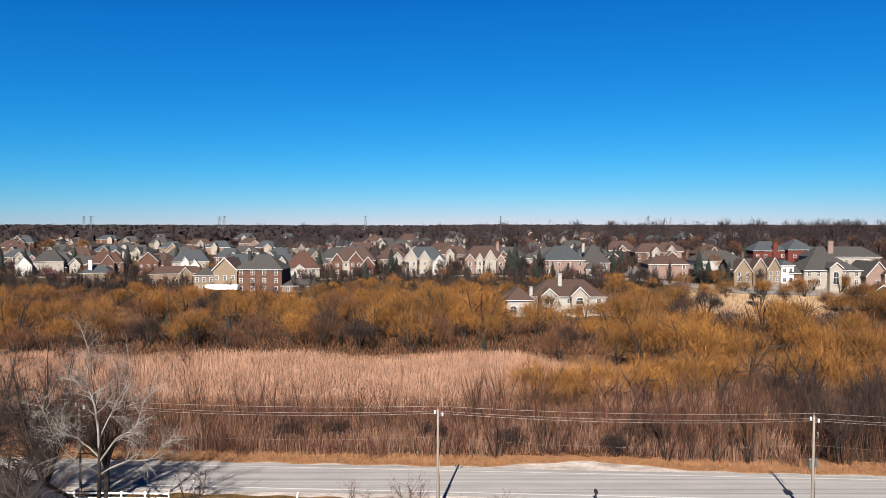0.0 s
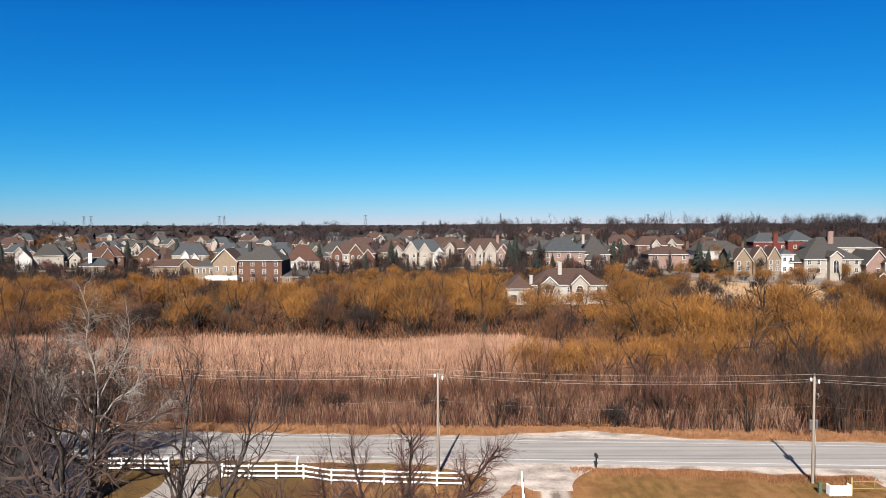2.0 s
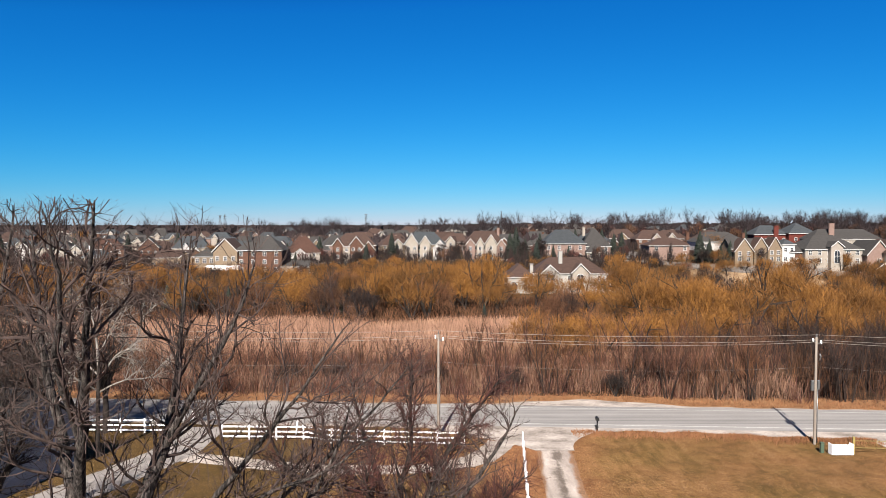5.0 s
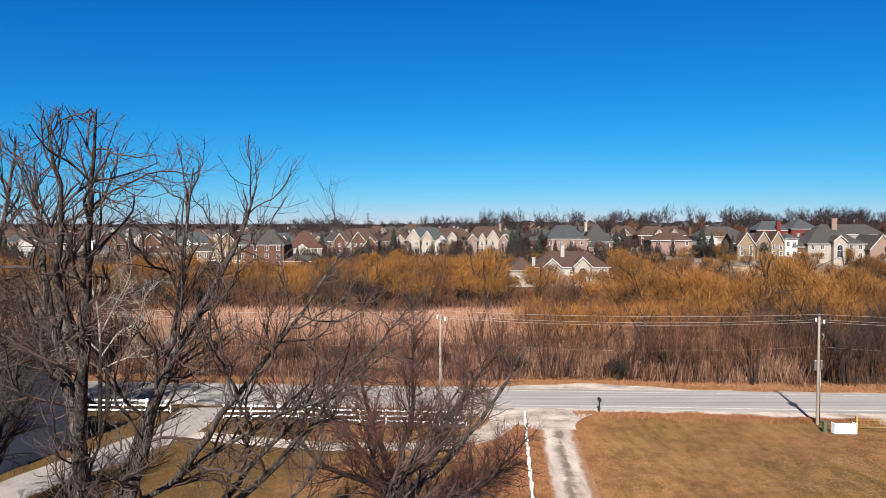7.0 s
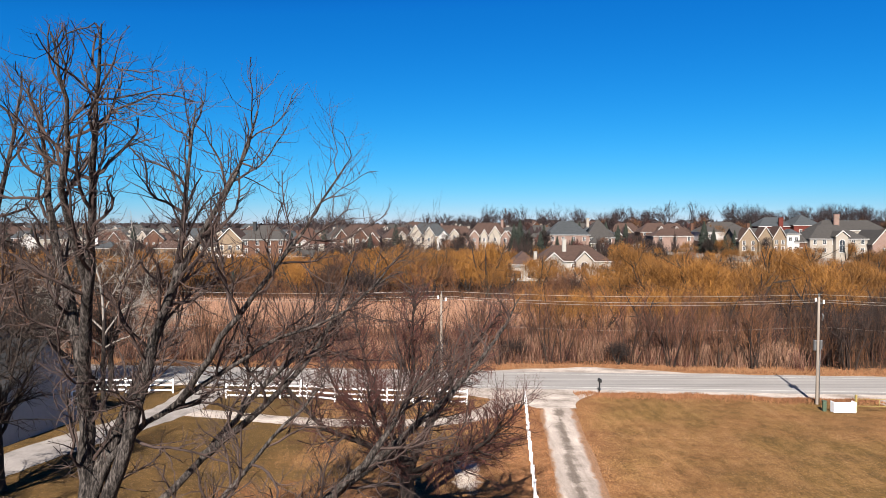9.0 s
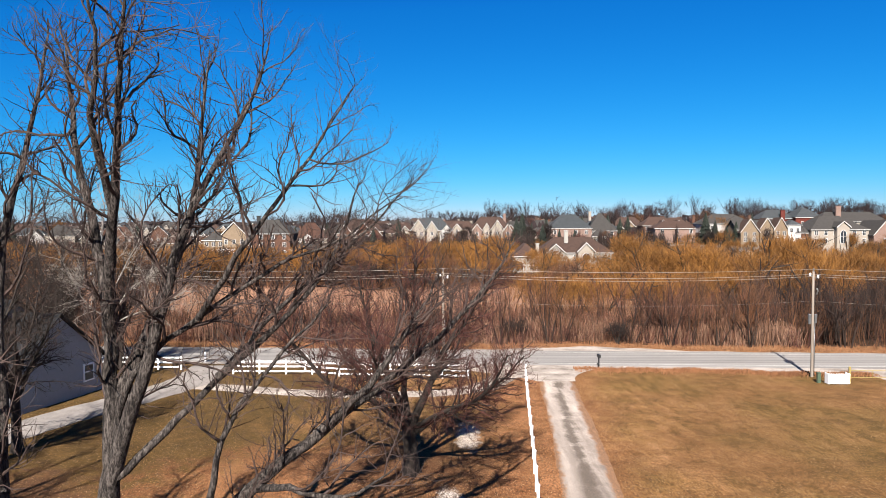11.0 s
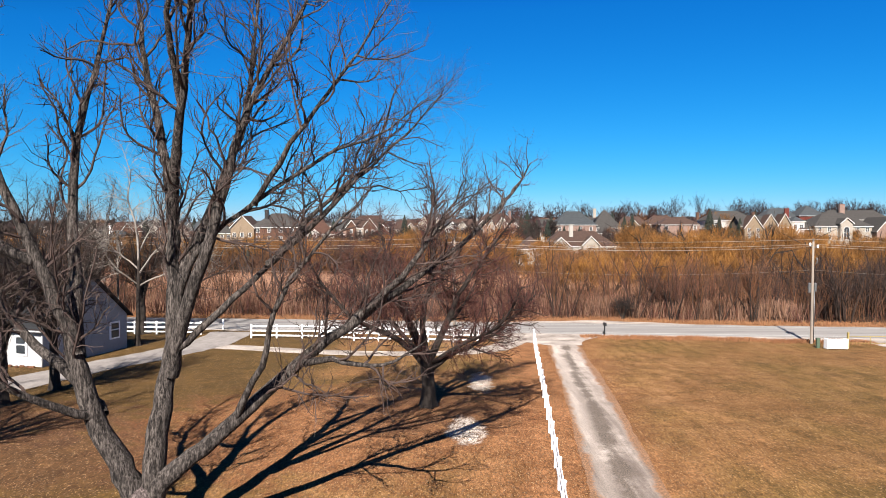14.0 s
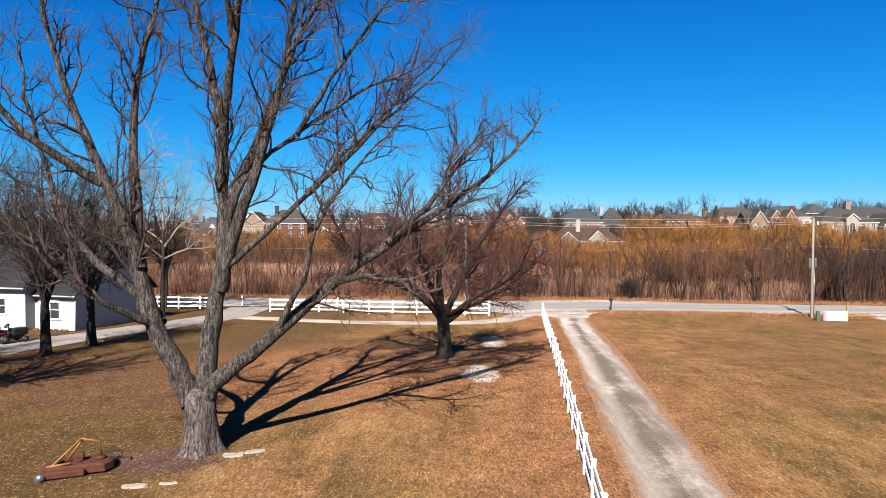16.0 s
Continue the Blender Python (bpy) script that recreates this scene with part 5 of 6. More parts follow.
# the farther streets
rng = random.Random(19)
walls, roofs = [M_CREAM, M_PINK, M_TAN, M_BRICK, M_BRICK, M_PINK], [M_SHINGLE_GREY, M_SHINGLE_BROWN, M_SHINGLE_GREY, M_SHINGLE_BLUE, M_SHINGLE_BROWN]
tints = {M_CREAM: "cream", M_PINK: "pinkish brick", M_TAN: "tan stone", M_BRICK: "brown brick", M_OFFWHITE: "white"}
rtint = {M_SHINGLE_GREY: "grey", M_SHINGLE_BROWN: "brown", M_SHINGLE_BLUE: "blue-grey"}
for row, (yy, lo, hi, gap) in enumerate([(352, -215, 215, 25), (395, -255, 150, 26), (445, -300, 200, 28), (505, -330, 190, 30), (580, -370, 260, 34), (680, -430, 330, 40)]):
    x = lo + rng.uniform(0, 8)
    while x < hi:
        y = yy + rng.uniform(-9, 9)
        wm, rm = rng.choice(walls), rng.choice(roofs)
        if rng.random() < 0.88:
            h = house("%s two-storey house with a %s roof" % (tints[wm], rtint[rm]), x, y, rng.choice((-24, -10, 0, 8, 20)), -0.2)
            w = rng.uniform(7.5, 10.5)
            e = rng.uniform(4.4, 5.6)
            wing(h, -w, w, -4, 7, e, e + rng.uniform(4.2, 5.6), wm, rm, "hip", 4 if row < 2 else 2, 2, bars=row < 1)
            g = rng.uniform(-w * 0.6, w * 0.3)
            wing(h, g, g + rng.uniform(4, 6), -7, 0, e, e + rng.uniform(2.6, 3.6), rng.choice((wm, M_CREAM)), rm, "y", 1 if row < 2 else 0, 2, bars=row < 1)
            if row < 3:
                g = -w - 3 if rng.random() < 0.5 else w - 3
                wing(h, g, g + 6, -8, 2, 3.2, 6.0, wm, rm, rng.choice(("y", "hip")), 1, 1, bars=row < 1)
                chimney(h, rng.uniform(-w, w) * 0.6, 2, e, e + rng.uniform(4.4, 5.8), rng.choice((M_BRICK, M_PINK, M_CREAM)))
        x += gap * rng.uniform(0.85, 1.3)

# street in front of the near row, and sidewalks
ribbon("suburb_street", bend([(-260, 300), (-180, 314), (-110, 296), (-60, 290), (0, 288), (40, 282), (75, 262), (100, 240), (125, 236), (165, 228), (260, 224)], 6), [(2.2, 2.2)] * 200, 0.3, M_STREET, "pale concrete suburban street", "road", 0.9)
ribbon("cross_street", bend([(66, 268), (84, 292), (92, 330), (86, 400), (60, 520)], 6), [(2.4, 2.4)] * 200, 0.3, M_STREET, "pale concrete side street", "road", 0.9)
ribbon("back_street", bend([(-140, 372), (-60, 372), (20, 368), (84, 372)], 6), [(2.4, 2.4)] * 200, 0.3, M_STREET, "pale concrete street behind", "road", 0.9)


# ---------------------------------------------------------------- conifers and trees of the suburb
def conifer_mould(seed, height, radius, label):
    rnd = random.Random(seed)
    t = thing("conifer", label, "tree")
    V, F = [], []
    tube(V, F, [Vector((0, 0, 0)), Vector((0, 0, height * 0.6)), Vector((0, 0, height))], [0.2, 0.12, 0.02], 6)
    mesh_ob("trunk", V, F, M_BARK_DARK, t)
    V, F = [], []
    for k in range(360):
        f = (rnd.random()) ** 0.75
        z = height * (0.06 + 0.92 * f)
        r = radius * (1 - f) ** 0.85 * rnd.uniform(0.55, 1.05) + 0.1
        a = rnd.uniform(0, 2 * math.pi)
        d = Vector((math.cos(a), math.sin(a), 0))
        p, q = d * r * 0.25 + Vector((0, 0, z)), d * r + Vector((0, 0, z - 0.12 * r + rnd.uniform(-0.2, 0.1)))
        s = Vector((-d.y, d.x, 0)) * (0.16 + 0.14 * r)
        b = len(V)
        V += [p, q - s * 0.2 + Vector((0, 0, -0.1)), q + s * 0.2 + Vector((0, 0, -0.1)), p.lerp(q, 0.6) + s, p.lerp(q, 0.6) - s, p.lerp(q, 0.55) + Vector((0, 0, 0.28))]
        F += [(b, b + 3, b + 5), (b, b + 5, b + 4), (b + 3, b + 2, b + 5), (b + 4, b + 5, b + 1), (b + 5, b + 2, b + 1)]
    mesh_ob("crown", V, F, M_CONIFER, t)
    return t


c1 = conifer_mould(5, 7.5, 2.2, "dark green spruce beside the houses")
c2 = conifer_mould(6, 5.0, 2.3, "broad dark green spruce by the white house")
scatter(c2, [(14.0, 186, 0.95, 10), (2.5, 214, 0.9, 50), (10.5, 206, 1.0, 80), (20, 218, 0.8, 0), (6, 224, 0.9, 120), (12, 230, 0.8, 40)], "garden spruces")
scatter(c1, [(37, 262, 1.25, 0), (104, 247, 1.0, 40), (100.5, 249, 1.25, 80), (107.5, 247, 1.2, 100), (111, 245, 0.9, 10), (29.5, 292, 1.6, 60), (33, 300, 1.9, 5), (-2, 296, 1.1, 33), (80, 296, 1.5, 75), (75.5, 292, 1.4, 45),
             (-58, 258, 0.9, 15), (136, 246, 1.0, 0), (-208, 372, 1.6, 20), (-180, 376, 1.7, 50), (-166, 370, 1.6, 10), (-150, 372, 1.8, 77), (-140, 378, 1.6, 31), (-228, 340, 1.2, 5), (58, 332, 1.2, 3), (-46, 380, 1.3, 9), (46, 276, 0.9, 50), (52, 274, 0.85, 0), (68, 340, 1.6, 8)]
        + [(x, y, 1.0 + 0.13 * (k % 6), 37 * k) for k, (x, y) in enumerate([(-214, 352), (-196, 350), (-188, 346), (-216, 372), (-236, 372), (-246, 366), (-132, 366), (-120, 372), (-96, 330), (-92, 334), (-62, 330), (-24, 306), (-22, 312), (33, 286), (36, 290), (31, 282), (43, 294), (72, 300), (78, 306), (128, 300), (132, 304), (136, 298), (140, 306), (98, 252), (102, 254), (161, 272), (-30, 256), (-62, 262)])]
        + [(-60, 151, 0.95, 0), (-57, 153, 1.05, 40), (-63, 150, 0.8, 90), (-53, 152, 0.7, 20), (-49, 150, 0.75, 70), (-22.5, 144, 0.5, 10), (8.5, 136, 0.45, 60), (62, 168, 0.9, 15), (66, 170, 0.8, 75)], "garden spruces")

towns = [willow_mould(300 + i, 9.5, 3.6, 820, 0.06, 0.1, m, "bare dark tree between the houses", None, "bare_tree", 1) for i, m in enumerate((M_GREYCROWN, M_TWIG_RED, M_BRUSH))]
rng = random.Random(41)
sp = [[], [], []]
for i in range(188):
    y = 248 + 70 * rng.random() if i % 2 else 320 + 330 * rng.random()
    x = rng.uniform(-0.72, 0.72) * y
    sp[i % 3].append((x, y, rng.uniform(0.5, 1.0), rng.uniform(0, 360)))
for x, y, s in [(41, 276, 1.2), (34, 280, 1.1), (7.5, 290, 1.1), (62, 135, 0.85), (58, 131, 0.8), (70, 140, 0.75), (80, 122, 0.75), (96, 243, 0.85), (117, 243, 0.9), (66, 158, 0.7), (72, 196, 0.75), (98, 205, 0.8), (104, 168, 0.7), (28, 181, 0.5), (44, 182, 0.55), (54, 186, 0.6), (15, 190, 0.6)]:
    sp[0].append((x, y, s, x * 7))
for i in range(60):
    sp[i % 3].append((20 + 400 * (i + rng.random()) / 60, rng.uniform(385, 450), rng.uniform(1.2, 1.75), rng.uniform(0, 360)))
for m, s in zip(towns, sp):
    scatter(m, s, "suburban bare trees")


# far woods to the horizon: one mass of uneven upright clumps
def far_woods(name, label, rows, seed, material, tall, slim):
    rnd = random.Random(seed)
    V, F = [], []
    for y0, y1, half, n in rows:
        for i in range(n):
            y = rnd.uniform(y0, y1)
            x = rnd.uniform(-half, half) if half else -60 + 480 * rnd.random() ** 0.8
            h = tall * rnd.uniform(0.55, 1.15)
            w = slim * rnd.uniform(0.6, 1.4) * (1 + y / 1500)
            z = ground_z(x, y) - 0.5
            for k in range(5):
                a, t = rnd.uniform(0, math.pi), rnd.uniform(0.1, 0.7)
                cx, cy = x + rnd.gauss(0, w * 0.6), y + rnd.gauss(0, w * 0.6)
                dx, dy = math.cos(a) * w * 0.5, math.sin(a) * w * 0.5
                hh = h * rnd.uniform(0.6, 1)
                b = len(V)
                V += [(cx - dx * 0.4, cy - dy * 0.4, z), (cx + dx * 0.4, cy + dy * 0.4, z), (cx + dx, cy + dy, z + hh * 0.6), (cx + dx * t, cy + dy * t, z + hh), (cx - dx * t, cy - dy * t, z + hh * 0.92), (cx - dx, cy - dy, z + hh * 0.55)]
                F.append(tuple(range(b, b + 6)))
    ob = mesh_ob(name, V, F, material)
    return tagged(ob, label, "woods", kind="stuff")


far_woods("far_woods", "distant belt of bare brown woods to the horizon", [(540, 900, 800, 900), (900, 1500, 1300, 1000), (1500, 2600, 2200, 900), (2600, 4300, 3300, 900)], 5, M_FAR_WOOD, 10, 6.5)
far_woods("wood_belt", "dark belt of bare woods behind the suburb", [(345, 440, 0, 1150)], 6, M_FAR_WOOD, 9, 2.2)


def bare_skyline(name, label, n, place, low, high, seed, material):
    """Far bare trees: forked stems with fans of limbs and twigs, thin enough to let the sky through."""
    rnd = random.Random(seed)
    V, F = [], []
    for i in range(n):
        x, y = place(rnd)
        h = rnd.uniform(low, high)
        foot = Vector((x, y, ground_z(x, y) - 0.4))
        wide = y / 500
        stem = limb_path(rnd, foot, Vector((0, 0, 1)), h * 0.55, 3, 0.06, 0.0)
        blade(V, F, stem, [0.30 * wide, 0.24 * wide, 0.16 * wide], rnd)
        for k in range(20):
            p = foot.lerp(stem[-1], rnd.uniform(0.42, 1.0))
            a, out = rnd.uniform(0, 2 * math.pi), rnd.uniform(0.15, 0.95)
            d = Vector((math.cos(a) * out, math.sin(a) * out, 0.9)).normalized()
            way = limb_path(rnd, p, d, (foot.z + h - p.z) * rnd.uniform(0.65, 1.0), 3, 0.12, 0.06)
            blade(V, F, way, [0.11 * wide, 0.08 * wide, 0.05 * wide], rnd)
            for m in range(11):
                q = way[0].lerp(way[-1], rnd.uniform(0.25, 1.0))
                e = (turned(d, rnd.uniform(15, 60), rnd) + Vector((0, 0, 0.25))).normalized()
                r = q + e * h * rnd.uniform(0.07, 0.17)
                blade(V, F, [q, r], [0.085 * wide], rnd)
                blade(V, F, [q.lerp(r, 0.5), q.lerp(r, 0.5) + turned(e, 35, rnd) * h * 0.08], [0.07 * wide], rnd)
    return tagged(mesh_ob(name, V, F, material), label, "trees", kind="stuff")


def ridge_spot(rnd):
    y = rnd.uniform(335, 500)
    return (y * (-0.28 + 1.05 * rnd.random() ** 0.75), y)


def hill_spot(rnd):
    y = rnd.uniform(520, 850)
    return (y * rnd.uniform(-0.75, 0.75), y)


bare_skyline("skyline_trees", "tall bare trees standing over the suburb's roofs", 150, ridge_spot, 12, 21, 51, M_FAR_WOOD)
bare_skyline("hill_trees", "bare trees along the far ridge", 110, hill_spot, 11, 20, 52, M_FAR_WOOD)


# ---------------------------------------------------------------- reeds and rough grass
def blades(name, label, category, n, place, height, width, material, seed, lean=0.18):
    rnd = random.Random(seed)
    V, F = [], []
    for i in range(n):
        p = place(rnd)
        if p is None:
            continue
        x, y = p
        z = ground_z(x, y)
        h = height * rnd.uniform(0.6, 1.15)
        a = rnd.uniform(0, math.pi)
        w = width * rnd.uniform(0.6, 1.4)
        dx, dy = math.cos(a) * w, math.sin(a) * w
        lx, ly = rnd.gauss(0, lean) * h, rnd.gauss(0, lean) * h
        b = len(V)
        V += [(x - dx, y - dy, z), (x + dx, y + dy, z), (x + lx + dx * 0.3, y + ly + dy * 0.3, z + h), (x + lx - dx * 0.3, y + ly - dy * 0.3, z + h * 0.94)]
        F.append((b, b + 1, b + 2, b + 3))
    return tagged(mesh_ob(name, V, F, material), label, category, kind="stuff")


def meadow_spot(rnd):
    y = rnd.uniform(90, 132)
    x = rnd.uniform(-84, 46)
    lim = 131 if x < 5 else 131 - 24 * smoothstep(5, 45, x)
    return (x, y) if y < lim + 5 * math.sin(x * 0.13) else None


blades("reed_bed", "dense bed of dry pinkish-tan reeds in the marsh", "reeds", 74000, meadow_spot, 1.5, 0.034, M_REED, 2)
blades("brown_reeds", "red-brown dry reeds between the thicket and the meadow", "reeds", 30000, lambda r: (r.uniform(-92, 36), 77 + 20 * r.random() ** 1.3), 1.1, 0.022, M_REED_BROWN, 21, 0.4)
blades("rough_grass", "short dry tan grass between the road and the thicket", "grass", 26000, lambda r: (lambda x: (x, road_y(x) + shoulder_far(x) + 0.15 + abs(r.gauss(0, 1)) * 2.2))(r.uniform(-92, 92)), 0.3, 0.02, M_STRAW, 3, 0.4)
blades("verge_grass", "pale dry grass along the road verge", "grass", 7000, lambda r: (lambda x: (x, road_y(x) - shoulder_near(x) - 0.4 - abs(r.gauss(0, 0.8))))(r.uniform(12, 39)), 0.28, 0.02, M_STRAW, 4)


def marsh_spot(rnd):
    y = rnd.uniform(92, 225)
    x = rnd.uniform(-0.72, 0.72) * y
    lim = 128 if x < 5 else 128 - 34 * smoothstep(8, 55, x)
    if y < lim + 5 * math.sin(x * 0.13) or (16 < x < 56 and 178 < y < 204) or (66 < x < 104 and abs(y - 172 - (x - 80) * 0.4) < 14):
        return None
    return (x, y)


blades("marsh_brush", "tangled brown undergrowth below the willows", "undergrowth", 48000, marsh_spot, 1.6, 0.045, M_BRUSH, 6, 0.4)
blades("thicket_brush", "red-brown undergrowth of the roadside thicket", "undergrowth", 16000, lambda r: (lambda x: (x, road_y(x) + shoulder_far(x) + 3.2 + r.random() * (9 + 8 * smoothstep(20, 45, x))))(r.uniform(-92, 34)), 1.7, 0.02, M_SCRUB, 8, 0.2)
blades("thicket_reeds", "dry tan reeds standing among the saplings", "reeds", 26000, lambda r: (lambda x: (x, road_y(x) + shoulder_far(x) + 3.0 + r.random() * 9))(r.uniform(-92, 40)), 2.1, 0.022, M_REED, 81, 0.15)


def clumps(name, label, category, n, shoots, place, height, spread, width, material, seed):
    """Bare bushes too many to count: each a spray of fine shoots from one root."""
    rnd = random.Random(seed)
    V, F = [], []
    for i in range(n):
        x, y = place(rnd)
        z = ground_z(x, y) - 0.1
        h, s = height * rnd.uniform(0.45, 1.2), spread * rnd.uniform(0.6, 1.3)
        for k in range(shoots):
            a, u = rnd.uniform(0, 2 * math.pi), rnd.random() ** 0.6
            tx, ty, tz = math.cos(a) * s * u, math.sin(a) * s * u, h * (1 - 0.55 * u * u) * rnd.uniform(0.6, 1.0)
            w = width * rnd.uniform(0.6, 1.3)
            b = rnd.uniform(0, math.pi)
            dx, dy = math.cos(b) * w, math.sin(b) * w
            f = rnd.uniform(0.1, 0.6)
            q = len(V)
            V += [(x + tx * f - dx, y + ty * f - dy, z + tz * f), (x + tx * f + dx, y + ty * f + dy, z + tz * f), (x + tx, y + ty, z + tz)]
            F.append((q, q + 1, q + 2))
    return tagged(mesh_ob(name, V, F, material), label, category, kind="stuff")


def garden_spot(rnd):
    y = 222 + 350 * rnd.random() ** 1.5
    return (rnd.uniform(-0.72, 0.72) * y, y)


clumps("garden_shrubs", "dark bare shrubs and young trees among the houses", "shrubs", 2700, 44, garden_spot, 7.0, 2.2, 0.08, M_GREYCROWN, 31)


def bank_spot(rnd):
    x = rnd.uniform(-92, 34)
    return (x, road_y(x) + shoulder_far(x) + 4.5 + 16 * rnd.random())


clumps("thicket_scrub", "red-brown bare scrub behind the roadside saplings", "shrubs", 1300, 44, bank_spot, 3.0, 1.3, 0.028, M_SCRUB, 33)


def front_spot(rnd):
    x = rnd.uniform(-92, 92)
    return (x, road_y(x) + shoulder_far(x) + 2.4 + 15 * rnd.random() ** 1.3)


def shoots(name, label, n, place, low, high, width, material, seed):
    """Young upright stems too many to count, each with a few side twigs."""
    rnd = random.Random(seed)
    V, F = [], []
    for i in range(n):
        x, y = place(rnd)
        p = Vector((x, y, ground_z(x, y) - 0.05))
        h = low + (high - low) * rnd.random() ** 1.8
        way = limb_path(rnd, p, Vector((rnd.gauss(0, 0.13), rnd.gauss(0, 0.13), 1)).normalized(), h, 3, 0.07, 0.0)
        w = width * rnd.uniform(0.6, 1.3)
        blade(V, F, way, [w, w * 0.8, w * 0.5], rnd)
        for k in range(int(1.6 * h)):
            u = rnd.uniform(0.3, 0.97) * 3
            b = min(int(u), 2)
            q = way[b].lerp(way[b + 1], u - b)
            d = Vector((rnd.gauss(0, 0.5), rnd.gauss(0, 0.5), 0.8)).normalized()
            blade(V, F, [q, q + d * rnd.uniform(0.4, 1.2)], [w * 0.45], rnd)
    return tagged(mesh_ob(name, V, F, material), label, "thicket", kind="stuff")


shoots("thicket_shoots", "tan and brown young stems of the roadside thicket", 5600, front_spot, 1.6, 7.6, 0.019, M_BRUSH, 71)
shoots("dark_thicket_shoots", "dark bare young stems of the roadside thicket", 2600, front_spot, 2.0, 8.2, 0.02, M_SAPLING, 72)


def lawn_spot(rnd):
    y = 6 + 46 * rnd.random() ** 1.6
    x = rnd.uniform(-0.72, 0.78) * (y + 8)
    c = 5.45 + (y - 12.7) * 0.097
    if abs(x - c) < 1.3 or (-40 < x < 2 and y > 42):
        return None
    if x > c + 4 and rnd.random() < 0.75:
        return None
    return (x, y)


def leaves(n, seed):
    rnd = random.Random(seed)
    V, F = [], []
    for i in range(n):
        p = lawn_spot(rnd)
        if p is None:
            continue
        x, y = p
        z = ground_z(x, y) + rnd.uniform(0.006, 0.012)
        a, s, t = rnd.uniform(0, 6.3), rnd.uniform(0.03, 0.07), rnd.uniform(-0.1, 0.25)
        c, d = math.cos(a) * s, math.sin(a) * s
        b = len(V)
        V += [(x - c, y - d, z), (x - d * 0.6, y + c * 0.6, z + s * 0.12), (x + c, y + d, z + s * t), (x + d * 0.6, y - c * 0.6, z + s * 0.1)]
        F.append((b, b + 1, b + 2, b + 3))
    return tagged(mesh_ob("fallen_leaves", V, F, M_LEAF), "tan fallen leaves scattered on the lawn", "leaves", kind="stuff")


leaves(34000, 12)


# ---------------------------------------------------------------- lattice towers on the horizon
def lattice(x, y, height, w, label):
    k = pull(x, y)
    x, y, height, w = x * k, y * k, height * k, w * k
    z0 = ground_z(x, y)
    t = thing("lattice_tower", label, "tower", (x, y, z0), "distant towers")
    V, F = [], []
    n = 8
    for sx, sy in ((-1, -1), (1, -1), (1, 1), (-1, 1)):
        tube(V, F, [Vector((sx * w, sy * w, -1)), Vector((sx * w * 0.25, sy * w * 0.25, height * 0.75)), Vector((sx * w * 0.15, sy * w * 0.15, height))], [0.28, 0.24, 0.2], 4)
    for k in range(n):
        u0, u1 = k / n, (k + 1) / n
        a, b = w * (1 - 0.85 * u0), w * (1 - 0.85 * u1)
        tube(V, F, [Vector((-a, -a, height * u0)), Vector((b, -b, height * u1))], [0.16, 0.16], 3)
        tube(V, F, [Vector((a, -a, height * u0)), Vector((-b, -b, height * u1))], [0.16, 0.16], 3)
    mesh_ob("mast", V, F, M_METAL, t)
    for u in (0.72, 0.86, 0.97):
        boxpart("cross_arm", (-w * 1.25, w * 1.25, -0.25, 0.25, height * u - 0.25, height * u + 0.25), M_METAL, t)


for x, y, hgt in ((-816, 1500, 34), (-800, 1500, 34), (-508, 1500, 34), (-497, 1500, 35), (-176, 1500, 36), (466, 1500, 33)):
    lattice(x, y, hgt, 4.2, "grey steel lattice transmission tower on the horizon")
lattice(69, 789, 25, 1.1, "slim grey lattice mast beyond the suburb")


# ---------------------------------------------------------------- utility poles and wires
def pole(x, y, height, with_can, label):
    t = thing("utility_pole", label, "utility pole", (x, y, ground_z(x, y) - 0.05), "roadside poles")
    V, F = [], []
    tube(V, F, [Vector((0, 0, 0)), Vector((0, 0, height * 0.5)), Vector((0, 0, height))], [0.135, 0.115, 0.09], 10)
    mesh_ob("pole", V, F, M_POLE, t, True)
    pin = boxpart("top_pin", (-0.05, 0.05, -0.05, 0.05, height - 0.02, height + 0.28), M_METAL, t, 0.01)
    for s, z in ((-0.28, 0.42), (0.42, 0.62)):
        boxpart("bracket", (min(0, s), max(0, s), -0.04, 0.04, height - z, height - z + 0.09), M_METAL, t, 0.01)
        rod("insulator", [(s, 0, height - z), (s, 0, height - z + 0.30)], 0.07, M_WHITE, t, 8)
    rod("conduit", [(0.14, -0.1, 0.2), (0.14, -0.1, height * 0.52)], 0.035, M_METAL, t, 6)
    if with_can:
        for dx, z0, z1, r in ((-0.27, 4.85, 5.75, 0.14), (0.26, 4.95, 5.75, 0.12)):
            rod("transformer_can", [(dx, 0, z0), (dx, 0, z0 + 0.04), (dx, 0, z1 - 0.08), (dx, 0, z1)], r, M_METAL, t, 12, "grey transformer can")
        rod("arrester", [(0.3, 0, height - 2.1), (0.42, 0, height - 1.75), (0.32, 0, height - 1.5)], 0.06, M_METAL, t, 8)
    return t


